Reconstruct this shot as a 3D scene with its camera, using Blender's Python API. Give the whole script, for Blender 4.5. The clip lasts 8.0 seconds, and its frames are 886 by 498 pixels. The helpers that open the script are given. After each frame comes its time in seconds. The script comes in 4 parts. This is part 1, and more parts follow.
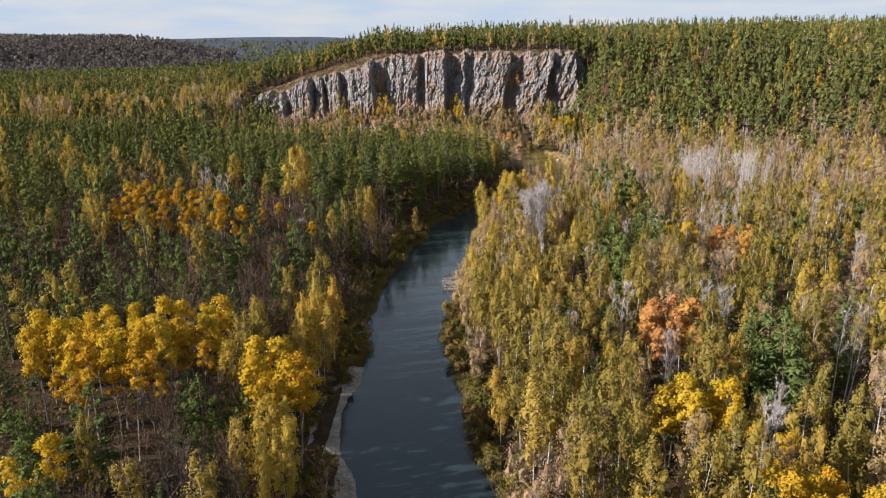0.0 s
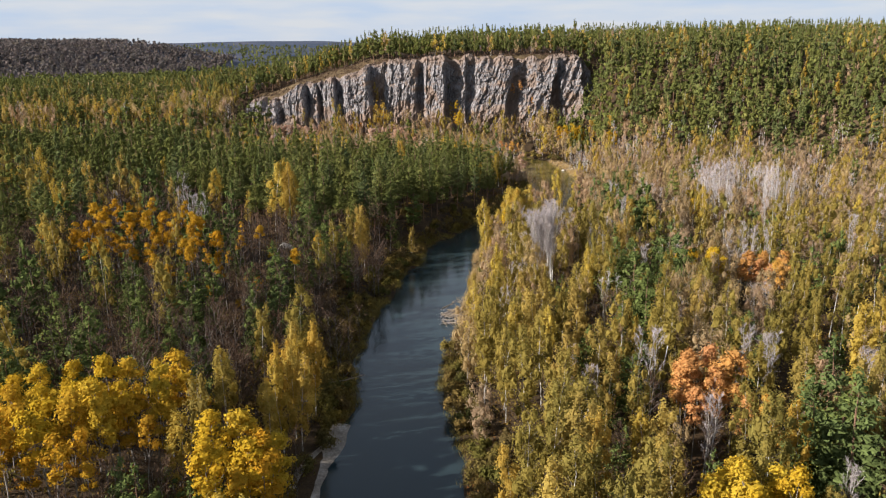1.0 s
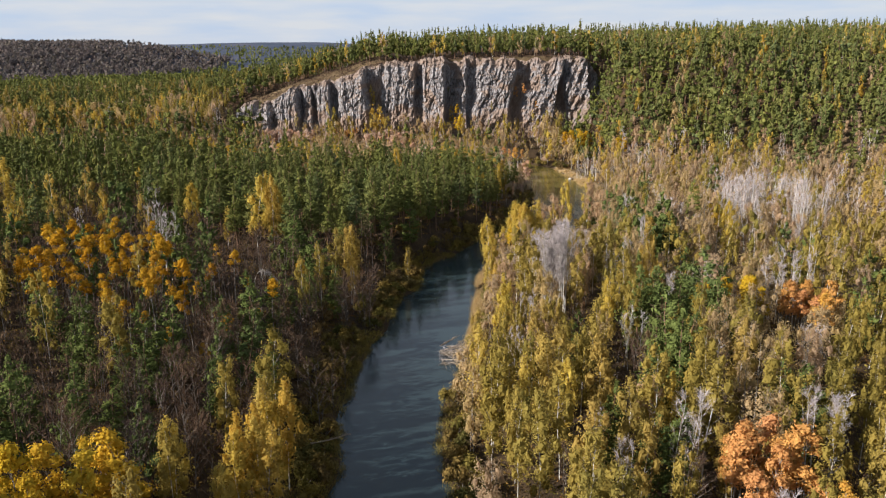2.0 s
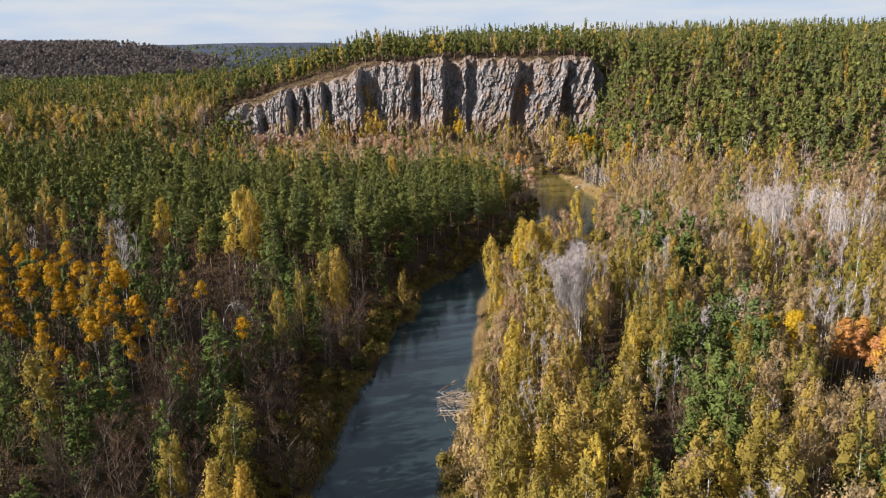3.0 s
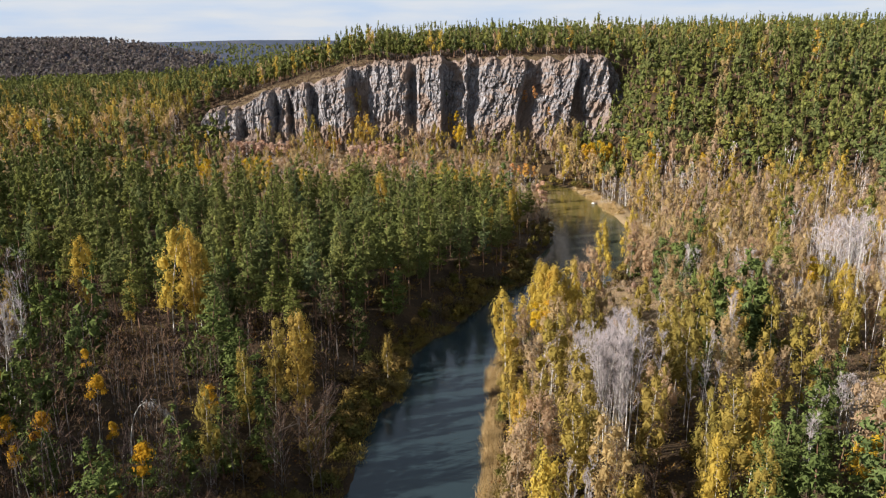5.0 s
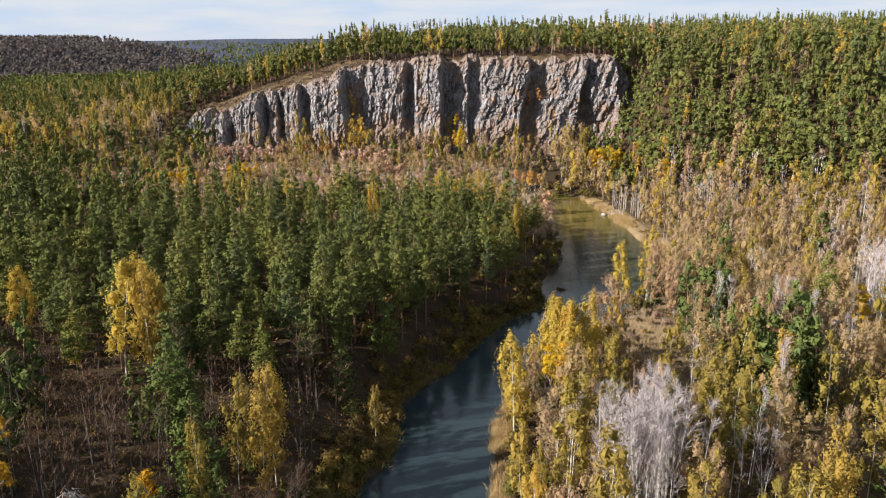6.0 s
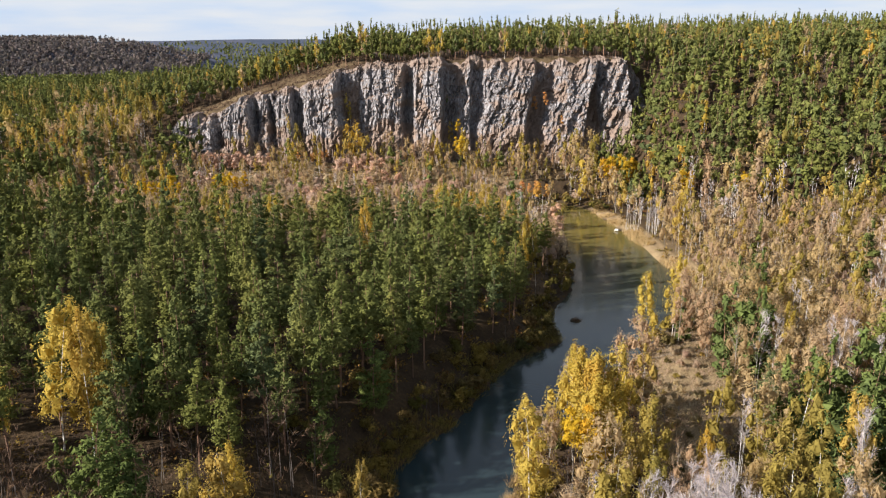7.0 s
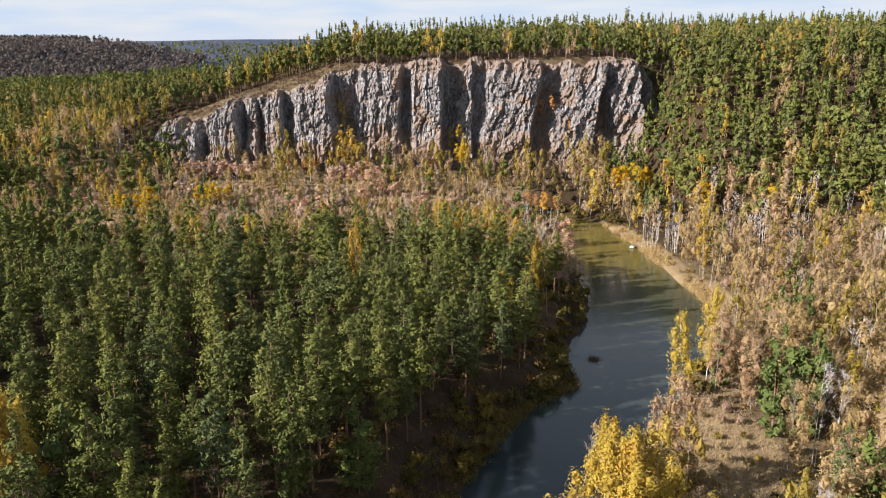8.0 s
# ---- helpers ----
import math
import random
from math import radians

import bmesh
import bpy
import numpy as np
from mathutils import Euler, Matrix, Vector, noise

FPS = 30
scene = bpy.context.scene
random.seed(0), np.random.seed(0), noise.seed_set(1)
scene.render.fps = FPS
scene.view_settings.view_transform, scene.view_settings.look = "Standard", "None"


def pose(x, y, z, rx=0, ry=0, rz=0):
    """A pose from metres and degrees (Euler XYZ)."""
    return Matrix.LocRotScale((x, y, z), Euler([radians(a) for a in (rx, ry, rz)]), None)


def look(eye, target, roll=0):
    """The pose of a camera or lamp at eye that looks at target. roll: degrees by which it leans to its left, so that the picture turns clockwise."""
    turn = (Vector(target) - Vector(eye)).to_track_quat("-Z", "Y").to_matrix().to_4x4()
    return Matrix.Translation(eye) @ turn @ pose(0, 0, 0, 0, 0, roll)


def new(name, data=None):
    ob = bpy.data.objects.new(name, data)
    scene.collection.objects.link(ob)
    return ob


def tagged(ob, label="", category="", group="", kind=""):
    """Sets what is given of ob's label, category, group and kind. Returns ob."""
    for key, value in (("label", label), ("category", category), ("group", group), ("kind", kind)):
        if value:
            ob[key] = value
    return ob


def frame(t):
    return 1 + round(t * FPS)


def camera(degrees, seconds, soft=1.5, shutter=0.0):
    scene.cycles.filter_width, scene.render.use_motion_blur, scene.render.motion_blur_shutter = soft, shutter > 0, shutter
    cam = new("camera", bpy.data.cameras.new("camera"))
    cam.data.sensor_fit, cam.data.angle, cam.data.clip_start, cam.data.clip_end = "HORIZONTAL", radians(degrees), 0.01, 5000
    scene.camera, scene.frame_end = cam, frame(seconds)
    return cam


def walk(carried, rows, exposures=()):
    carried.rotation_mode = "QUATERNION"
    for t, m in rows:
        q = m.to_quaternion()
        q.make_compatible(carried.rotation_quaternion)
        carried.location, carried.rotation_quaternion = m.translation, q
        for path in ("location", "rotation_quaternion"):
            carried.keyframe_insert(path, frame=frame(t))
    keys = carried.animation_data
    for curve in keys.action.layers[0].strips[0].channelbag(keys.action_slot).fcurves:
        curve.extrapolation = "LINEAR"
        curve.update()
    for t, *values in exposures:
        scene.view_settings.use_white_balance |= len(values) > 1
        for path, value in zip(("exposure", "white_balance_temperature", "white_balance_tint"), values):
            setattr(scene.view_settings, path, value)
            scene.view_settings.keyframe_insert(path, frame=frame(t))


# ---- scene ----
cam = camera(59.9, 8.0, 1.2)
METRES, EYE, TILT, LEAN, TURN = 200.0, 70.0, -15.1, 0.0, 0.0
ROWS = [
    (0.0, 0.0, 0.0, 0.0, 0.0, 0.0, -0.0),
    (0.5, 0.0018, 0.0551, 0.0163, 0.01, 0.14, 0.05),
    (1.0, 0.0026, 0.115, 0.0335, 0.04, 0.27, 0.06),
    (1.5, 0.0027, 0.1767, 0.0502, 0.04, 0.33, 0.04),
    (3.0, 0.0046, 0.3632, 0.0991, -0.0, 0.38, 0.1),
    (3.5, 0.0043, 0.4247, 0.1161, -0.01, 0.33, 0.02),
    (4.0, 0.0049, 0.4872, 0.1325, -0.04, 0.26, 0.02),
    (4.5, 0.0056, 0.5439, 0.1471, -0.07, 0.24, 0.1),
    (6.0, 0.0082, 0.7224, 0.1949, -0.12, 0.14, 0.01),
    (6.5, 0.0087, 0.7828, 0.2116, -0.13, 0.14, -0.03),
    (7.0, 0.0076, 0.8422, 0.2281, -0.11, 0.2, -0.12),
    (7.5, 0.0075, 0.9026, 0.2447, -0.12, 0.22, -0.2),
    (8.0, 0.0076, 0.9649, 0.2619, -0.12, 0.21, -0.14),
]
walk(cam, [(t, pose(0, 0, EYE, TILT, LEAN, TURN) @ pose(METRES * x, METRES * y, METRES * z, 90 + pitch, roll, yaw)) for t, x, y, z, yaw, pitch, roll in ROWS], ((0.0, 1.0), (3.5, 1.02), (8.0, 1.2)))

# ---- world, sun, exposure ----
SUN_DIR = Vector((-0.87, -0.28, 0.44)).normalized()      # towards the sun
world = bpy.data.worlds.new("sky")
scene.world = world
world.use_nodes = True
wn, wl = world.node_tree.nodes, world.node_tree.links
wn.clear()
w_out, w_bg = wn.new("ShaderNodeOutputWorld"), wn.new("ShaderNodeBackground")
w_sky = wn.new("ShaderNodeTexSky")
w_sky.sky_type, w_sky.sun_disc = "NISHITA", False
w_sky.sun_elevation = math.asin(SUN_DIR.z)
w_sky.sun_rotation = math.atan2(SUN_DIR.x, SUN_DIR.y)
w_sky.air_density, w_sky.dust_density = 1.0, 0.6
w_co, w_map = wn.new("ShaderNodeTexCoord"), wn.new("ShaderNodeMapping")
w_map.inputs["Scale"].default_value = (5.0, 5.0, 34.0)
w_noise, w_ramp, w_mix = wn.new("ShaderNodeTexNoise"), wn.new("ShaderNodeValToRGB"), wn.new("ShaderNodeMixRGB")
w_noise.inputs["Scale"].default_value, w_noise.inputs["Detail"].default_value = 1.6, 6.0
w_ramp.color_ramp.elements[0].position, w_ramp.color_ramp.elements[1].position = 0.36, 0.66
w_ramp.color_ramp.elements[0].color = (0.0, 0.0, 0.0, 1)
w_sep, w_low = wn.new("ShaderNodeSeparateXYZ"), wn.new("ShaderNodeMapRange")
w_low.inputs[1].default_value, w_low.inputs[2].default_value, w_low.inputs[3].default_value, w_low.inputs[4].default_value = 0.08, 0.8, 0.92, 0.26
w_mul = wn.new("ShaderNodeMath")
w_mul.operation = "MULTIPLY"
w_veil = wn.new("ShaderNodeMixRGB")
w_veil.inputs[1].default_value, w_veil.inputs[2].default_value = (5.0, 6.0, 7.7, 1), (6.5, 6.8, 7.4, 1)
wl.new(w_co.outputs["Generated"], w_map.inputs["Vector"])
wl.new(w_map.outputs[0], w_noise.inputs["Vector"])
wl.new(w_noise.outputs["Fac"], w_ramp.inputs[0])
wl.new(w_co.outputs["Generated"], w_sep.inputs[0])
wl.new(w_sep.outputs[2], w_low.inputs[0])
wl.new(w_ramp.outputs[0], w_veil.inputs[0])
wl.new(w_veil.outputs[0], w_mix.inputs[2])
wl.new(w_low.outputs[0], w_mul.inputs[0])
w_mul.inputs[1].default_value = 1.0
wl.new(w_mul.outputs[0], w_mix.inputs[0])
wl.new(w_sky.outputs[0], w_mix.inputs[1])
wl.new(w_mix.outputs[0], w_bg.inputs[0])
w_bg.inputs[1].default_value = 0.054
wl.new(w_bg.outputs[0], w_out.inputs[0])
sun = new("sun", bpy.data.lights.new("sun", "SUN"))
sun.data.energy, sun.data.angle, sun.data.color = 5.0, radians(0.6), (1.0, 0.945, 0.90)
sun.matrix_world = look(SUN_DIR * 900, (0, 0, 0))


# ---- materials ----
def nodes_of(name):
    m = bpy.data.materials.new(name)
    m.use_nodes = True
    m.node_tree.nodes.clear()
    return m, m.node_tree.nodes, m.node_tree.links


def ramp(n, stops):
    r = n.new("ShaderNodeValToRGB")
    els = r.color_ramp.elements
    while len(els) < len(stops):
        els.new(0.5)
    for e, (p, c) in zip(els, stops):
        e.position, e.color = p, (*c, 1)
    return r


def noise_tex(n, l, scale, detail=4.0, co=None, rough=0.6):
    t = n.new("ShaderNodeTexNoise")
    t.inputs["Scale"].default_value, t.inputs["Detail"].default_value, t.inputs["Roughness"].default_value = scale, detail, rough
    if co is not None:
        l.new(co, t.inputs["Vector"])
    return t.outputs["Fac"]


def noise_colour(n, l, scale, co):
    t = n.new("ShaderNodeTexNoise")
    t.inputs["Scale"].default_value = scale
    l.new(co, t.inputs["Vector"])
    return t.outputs["Color"]


def mixc(n, l, fac, a, b, mode="MIX"):
    m = n.new("ShaderNodeMixRGB")
    m.blend_type = mode
    for i, v in ((0, fac), (1, a), (2, b)):
        if isinstance(v, (int, float)):
            m.inputs[i].default_value = v
        elif isinstance(v, tuple):
            m.inputs[i].default_value = (*v, 1)
        else:
            l.new(v, m.inputs[i])
    return m.outputs[0]


def mathn(n, l, op, a, b=0.0):
    m = n.new("ShaderNodeMath")
    m.operation = op
    for i, v in ((0, a), (1, b)):
        if isinstance(v, (int, float)):
            m.inputs[i].default_value = v
        else:
            l.new(v, m.inputs[i])
    return m.outputs[0]


def leaf_material(name, cols, spread=0.45, translucent=0.3):
    """Foliage: the tree's own tint, and each leaf clump a little lighter or darker."""
    m, n, l = nodes_of(name)
    info, att, geo = n.new("ShaderNodeObjectInfo"), n.new("ShaderNodeAttribute"), n.new("ShaderNodeNewGeometry")
    att.attribute_name = "tint"
    tree = mathn(n, l, "FRACT", mathn(n, l, "ADD", info.outputs["Random"], att.outputs["Fac"]))
    r = ramp(n, [(i / (len(cols) - 1), c) for i, c in enumerate(cols)])
    l.new(tree, r.inputs[0])
    isl = geo.outputs["Random Per Island"]
    light = mathn(n, l, "ADD", mathn(n, l, "MULTIPLY", isl, 2 * spread), 1 - spread)
    comb = n.new("ShaderNodeCombineColor")
    for i in range(3):
        l.new(light, comb.inputs[i])
    col = mixc(n, l, 1.0, r.outputs[0], comb.outputs[0], "MULTIPLY")
    d, t, s, o = n.new("ShaderNodeBsdfDiffuse"), n.new("ShaderNodeBsdfTranslucent"), n.new("ShaderNodeMixShader"), n.new("ShaderNodeOutputMaterial")
    l.new(col, d.inputs[0]), l.new(col, t.inputs[0])
    s.inputs[0].default_value = translucent
    l.new(d.outputs[0], s.inputs[1]), l.new(t.outputs[0], s.inputs[2]), l.new(s.outputs[0], o.inputs[0])
    return m


def plain_material(name, stops, scale, rough=0.9, bump=0.3, stretch=(1, 1, 1), fine=8.0):
    """Noise-driven colour at two scales with a little relief."""
    m, n, l = nodes_of(name)
    co, mp = n.new("ShaderNodeTexCoord"), n.new("ShaderNodeMapping")
    mp.inputs["Scale"].default_value = stretch
    l.new(co.outputs["Object"], mp.inputs[0])
    a = noise_tex(n, l, scale, 5, mp.outputs[0])
    b = noise_tex(n, l, scale * fine, 4, mp.outputs[0])
    f = mathn(n, l, "ADD", mathn(n, l, "MULTIPLY", a, 0.65), mathn(n, l, "MULTIPLY", b, 0.35))
    r = ramp(n, stops)
    l.new(f, r.inputs[0])
    p, o, bp = n.new("ShaderNodeBsdfPrincipled"), n.new("ShaderNodeOutputMaterial"), n.new("ShaderNodeBump")
    p.inputs["Roughness"].default_value = rough
    bp.inputs["Strength"].default_value, bp.inputs["Distance"].default_value = bump, 0.3
    l.new(b, bp.inputs["Height"]), l.new(bp.outputs[0], p.inputs["Normal"])
    l.new(r.outputs[0], p.inputs["Base Color"]), l.new(p.outputs[0], o.inputs[0])
    return m


M_PINE = leaf_material("pine_needles", [(0.090, 0.102, 0.030), (0.134, 0.138, 0.036), (0.098, 0.112, 0.038), (0.150, 0.146, 0.040), (0.086, 0.103, 0.042)], 0.26, 0.05)
M_DPINE = leaf_material("dark_pine_needles", [(0.074, 0.098, 0.030), (0.104, 0.124, 0.034), (0.082, 0.106, 0.036)], 0.26, 0.05)
M_BIRCH = leaf_material("olive_birch_leaves", [(0.245, 0.190, 0.045), (0.33, 0.245, 0.060), (0.225, 0.185, 0.048), (0.37, 0.255, 0.07)], 0.16, 0.42)
M_GOLD = leaf_material("gold_birch_leaves", [(0.44, 0.31, 0.06), (0.50, 0.37, 0.075), (0.44, 0.32, 0.085), (0.46, 0.29, 0.05)], 0.16, 0.45)
M_TAN = leaf_material("tan_birch_leaves", [(0.42, 0.305, 0.165), (0.46, 0.335, 0.15), (0.41, 0.295, 0.19), (0.46, 0.31, 0.18)], 0.12, 0.5)
M_YEL = leaf_material("yellow_aspen_leaves", [(0.50, 0.335, 0.028), (0.48, 0.30, 0.025), (0.52, 0.36, 0.04), (0.49, 0.27, 0.025)], 0.2)
M_ORG = leaf_material("orange_aspen_leaves", [(0.52, 0.27, 0.075), (0.50, 0.24, 0.10), (0.53, 0.30, 0.06)], 0.27)
M_AMBER = leaf_material("amber_aspen_leaves", [(0.42, 0.235, 0.02), (0.39, 0.195, 0.016), (0.45, 0.265, 0.027), (0.36, 0.185, 0.022)], 0.22)
M_PINK = leaf_material("pink_aspen_leaves", [(0.50, 0.33, 0.23), (0.50, 0.30, 0.19), (0.50, 0.36, 0.27), (0.49, 0.32, 0.23)], 0.16)
M_BUSH = leaf_material("willow_leaves", [(0.11, 0.102, 0.026), (0.17, 0.130, 0.034), (0.20, 0.135, 0.045), (0.095, 0.098, 0.03), (0.16, 0.105, 0.045), (0.25, 0.185, 0.04)], 0.3)
M_SHRUB = leaf_material("dry_shrub_leaves", [(0.42, 0.32, 0.20), (0.47, 0.37, 0.23), (0.43, 0.30, 0.22), (0.44, 0.35, 0.18), (0.44, 0.32, 0.24)], 0.12, 0.5)
M_TWIG = leaf_material("bare_twigs", [(0.38, 0.33, 0.32), (0.44, 0.39, 0.375), (0.34, 0.29, 0.28)], 0.22, 0.0)
# brown twigs, toned down further to stand in for cloud shade on the left
M_BROWN = leaf_material("brown_twigs", [(0.085, 0.056, 0.040), (0.12, 0.075, 0.046), (0.075, 0.054, 0.045)], 0.4, 0.0)
M_FARWOOD = leaf_material("leafless_hill_woods", [(0.13, 0.105, 0.10), (0.17, 0.135, 0.115), (0.115, 0.105, 0.105), (0.18, 0.15, 0.115)], 0.16, 0.2)
M_LITTER = leaf_material("undergrowth_leaves", [(0.13, 0.078, 0.028), (0.21, 0.13, 0.035), (0.14, 0.12, 0.03), (0.19, 0.085, 0.03)], 0.5)
M_REED = leaf_material("reed_stems", [(0.46, 0.33, 0.16), (0.40, 0.27, 0.12), (0.50, 0.38, 0.20)], 0.27)
M_SEDGE = leaf_material("sedge_blades", [(0.19, 0.155, 0.04), (0.27, 0.20, 0.055), (0.16, 0.14, 0.035)], 0.5)
M_WBARK = plain_material("white_birch_bark", [(0.34, (0.13, 0.11, 0.09)), (0.45, (0.48, 0.44, 0.39)), (0.66, (0.74, 0.70, 0.64))], 0.9, 0.8, 0.2, (1, 1, 2.5))
M_GBARK = plain_material("grey_aspen_bark", [(0.3, (0.12, 0.10, 0.085)), (0.7, (0.30, 0.27, 0.23))], 1.2, 0.9, 0.3)
# alder bark with cloud shade worked into its colour, darker than the grey bark
M_DBARK = plain_material("shade_toned_alder_bark", [(0.3, (0.05, 0.040, 0.034)), (0.7, (0.15, 0.125, 0.105))], 1.2, 0.9, 0.3)
M_TBARK = plain_material("dull_birch_bark", [(0.34, (0.12, 0.10, 0.085)), (0.5, (0.28, 0.245, 0.21)), (0.7, (0.42, 0.38, 0.33))], 0.9, 0.85, 0.2, (1, 1, 2.5))
M_PBARK = plain_material("red_pine_bark", [(0.3, (0.10, 0.065, 0.045)), (0.7, (0.27, 0.14, 0.075))], 1.0, 0.9, 0.4)
M_WOOD = plain_material("weathered_wood", [(0.3, (0.17, 0.13, 0.09)), (0.7, (0.38, 0.30, 0.22))], 0.8, 0.85, 0.3)
M_SAND = plain_material("wet_sand", [(0.35, (0.13, 0.105, 0.08)), (0.5, (0.25, 0.21, 0.165)), (0.66, (0.46, 0.41, 0.35))], 0.25, 0.85, 0.1)
M_STONE = plain_material("pale_stone", [(0.3, (0.36, 0.33, 0.30)), (0.7, (0.62, 0.58, 0.53))], 0.6, 0.9, 0.5)


def ground_material():
    """Leaf litter and dead grass; dry pale grass in the clearing and meadow, bare brown soil on steep ground; far woods
    in painted blue haze.
    """
    m, n, l = nodes_of("forest_floor")
    co = n.new("ShaderNodeTexCoord").outputs["Object"]
    geo = n.new("ShaderNodeNewGeometry")
    big, mid, fine = noise_tex(n, l, 0.035, 4, co), noise_tex(n, l, 0.25, 5, co), noise_tex(n, l, 1.8, 4, co)
    litter = ramp(n, [(0.3, (0.026, 0.018, 0.012)), (0.5, (0.054, 0.036, 0.020)), (0.66, (0.092, 0.058, 0.028)), (0.8, (0.06, 0.056, 0.024))])
    l.new(mathn(n, l, "ADD", mathn(n, l, "MULTIPLY", mid, 0.6), mathn(n, l, "MULTIPLY", fine, 0.4)), litter.inputs[0])
    grass = ramp(n, [(0.3, (0.15, 0.10, 0.055)), (0.55, (0.27, 0.195, 0.105)), (0.75, (0.37, 0.285, 0.155))])
    l.new(mathn(n, l, "ADD", mathn(n, l, "MULTIPLY", mid, 0.5), mathn(n, l, "MULTIPLY", fine, 0.5)), grass.inputs[0])
    att = n.new("ShaderNodeAttribute")
    att.attribute_name = "dry_grass"
    f = mathn(n, l, "ADD", att.outputs["Fac"], mathn(n, l, "MULTIPLY", mathn(n, l, "SUBTRACT", big, 0.5), 0.7))
    fr = ramp(n, [(0.3, (0, 0, 0)), (0.7, (1, 1, 1))])
    l.new(f, fr.inputs[0])
    col = mixc(n, l, fr.outputs[0], litter.outputs[0], grass.outputs[0])
    # distant woods: the blue-grey is air haze painted into the base colour
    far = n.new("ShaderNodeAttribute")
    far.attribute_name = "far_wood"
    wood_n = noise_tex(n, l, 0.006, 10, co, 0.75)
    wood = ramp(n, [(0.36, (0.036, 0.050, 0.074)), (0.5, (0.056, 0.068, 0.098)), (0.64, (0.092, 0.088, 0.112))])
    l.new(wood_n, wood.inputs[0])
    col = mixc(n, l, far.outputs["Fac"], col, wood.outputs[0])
    p, o, b = n.new("ShaderNodeBsdfPrincipled"), n.new("ShaderNodeOutputMaterial"), n.new("ShaderNodeBump")
    p.inputs["Roughness"].default_value = 0.95
    p.inputs["Specular IOR Level"].default_value = 0.1
    b.inputs["Strength"].default_value, b.inputs["Distance"].default_value = 0.6, 0.5
    l.new(fine, b.inputs["Height"]), l.new(b.outputs[0], p.inputs["Normal"])
    l.new(col, p.inputs["Base Color"]), l.new(p.outputs[0], o.inputs[0])
    return m


def rock_material():
    """Grey broken rock with pale lichen faces; brown dry scrub and soil wherever the face lies back."""
    m, n, l = nodes_of("cliff_rock")
    co, mp = n.new("ShaderNodeTexCoord").outputs["Object"], n.new("ShaderNodeMapping")
    mp.inputs["Rotation"].default_value, mp.inputs["Scale"].default_value = (0, radians(24), 0), (1, 1, 0.26)
    l.new(co, mp.inputs[0])
    streak = n.new("ShaderNodeMapping")
    streak.inputs["Rotation"].default_value, streak.inputs["Scale"].default_value = (0, radians(24), 0), (1, 1, 0.11)
    l.new(co, streak.inputs[0])
    geo = n.new("ShaderNodeNewGeometry")
    big, mid, fine = noise_tex(n, l, 0.10, 5, mp.outputs[0]), noise_tex(n, l, 1.0, 8, streak.outputs[0], 0.8), noise_tex(n, l, 0.9, 9, co, 0.88)
    cells = []
    for scale in (0.6, 1.7):
        v = n.new("ShaderNodeTexVoronoi")
        v.inputs["Scale"].default_value = scale
        l.new(mixc(n, l, 0.25, mp.outputs[0], noise_colour(n, l, 0.35, mp.outputs[0]), "ADD"), v.inputs["Vector"])
        cells.append(v)
    edge = n.new("ShaderNodeTexVoronoi")
    edge.feature = "DISTANCE_TO_EDGE"
    edge.inputs["Scale"].default_value = 0.32
    l.new(mixc(n, l, 0.6, mp.outputs[0], noise_colour(n, l, 0.5, mp.outputs[0]), "ADD"), edge.inputs["Vector"])
    split = ramp(n, [(0.0, (0.32, 0.31, 0.30)), (0.07, (1, 1, 1))])
    l.new(edge.outputs["Distance"], split.inputs[0])
    grain = mathn(n, l, "ADD", mathn(n, l, "MULTIPLY", mid, 0.35), mathn(n, l, "MULTIPLY", fine, 0.33))
    block = mathn(n, l, "ADD", mathn(n, l, "MULTIPLY", cells[0].outputs["Color"], 0.15), mathn(n, l, "MULTIPLY", cells[1].outputs["Color"], 0.17))
    rock = ramp(n, [(0.37, (0.065, 0.058, 0.060)), (0.44, (0.15, 0.138, 0.138)), (0.52, (0.245, 0.228, 0.226)), (0.63, (0.41, 0.385, 0.375))])
    l.new(mathn(n, l, "ADD", grain, block), rock.inputs[0])
    soil = ramp(n, [(0.3, (0.13, 0.095, 0.076)), (0.55, (0.24, 0.172, 0.130)), (0.75, (0.34, 0.25, 0.15))])
    l.new(mid, soil.inputs[0])
    sep = n.new("ShaderNodeSeparateXYZ")
    l.new(geo.outputs["Normal"], sep.inputs[0])
    f = mathn(n, l, "ADD", sep.outputs[2], mathn(n, l, "MULTIPLY", mathn(n, l, "SUBTRACT", big, 0.5), 1.2))
    fr = ramp(n, [(0.60, (0, 0, 0)), (0.75, (1, 1, 1))])
    l.new(f, fr.inputs[0])
    att = n.new("ShaderNodeAttribute")
    att.attribute_name = "soil"
    fac = mathn(n, l, "MAXIMUM", fr.outputs[0], att.outputs["Fac"])
    col = mixc(n, l, fac, mixc(n, l, 1.0, rock.outputs[0], split.outputs[0], "MULTIPLY"), soil.outputs[0])
    p, o, b = n.new("ShaderNodeBsdfPrincipled"), n.new("ShaderNodeOutputMaterial"), n.new("ShaderNodeBump")
    p.inputs["Roughness"].default_value = 0.9
    b.inputs["Strength"].default_value, b.inputs["Distance"].default_value = 0.8, 0.7
    l.new(mathn(n, l, "ADD", mathn(n, l, "ADD", mid, mathn(n, l, "MULTIPLY", fine, 0.5)), mathn(n, l, "MULTIPLY", block, 4.0)), b.inputs["Height"]), l.new(b.outputs[0], p.inputs["Normal"])
    l.new(col, p.inputs["Base Color"]), l.new(p.outputs[0], o.inputs[0])
    return m


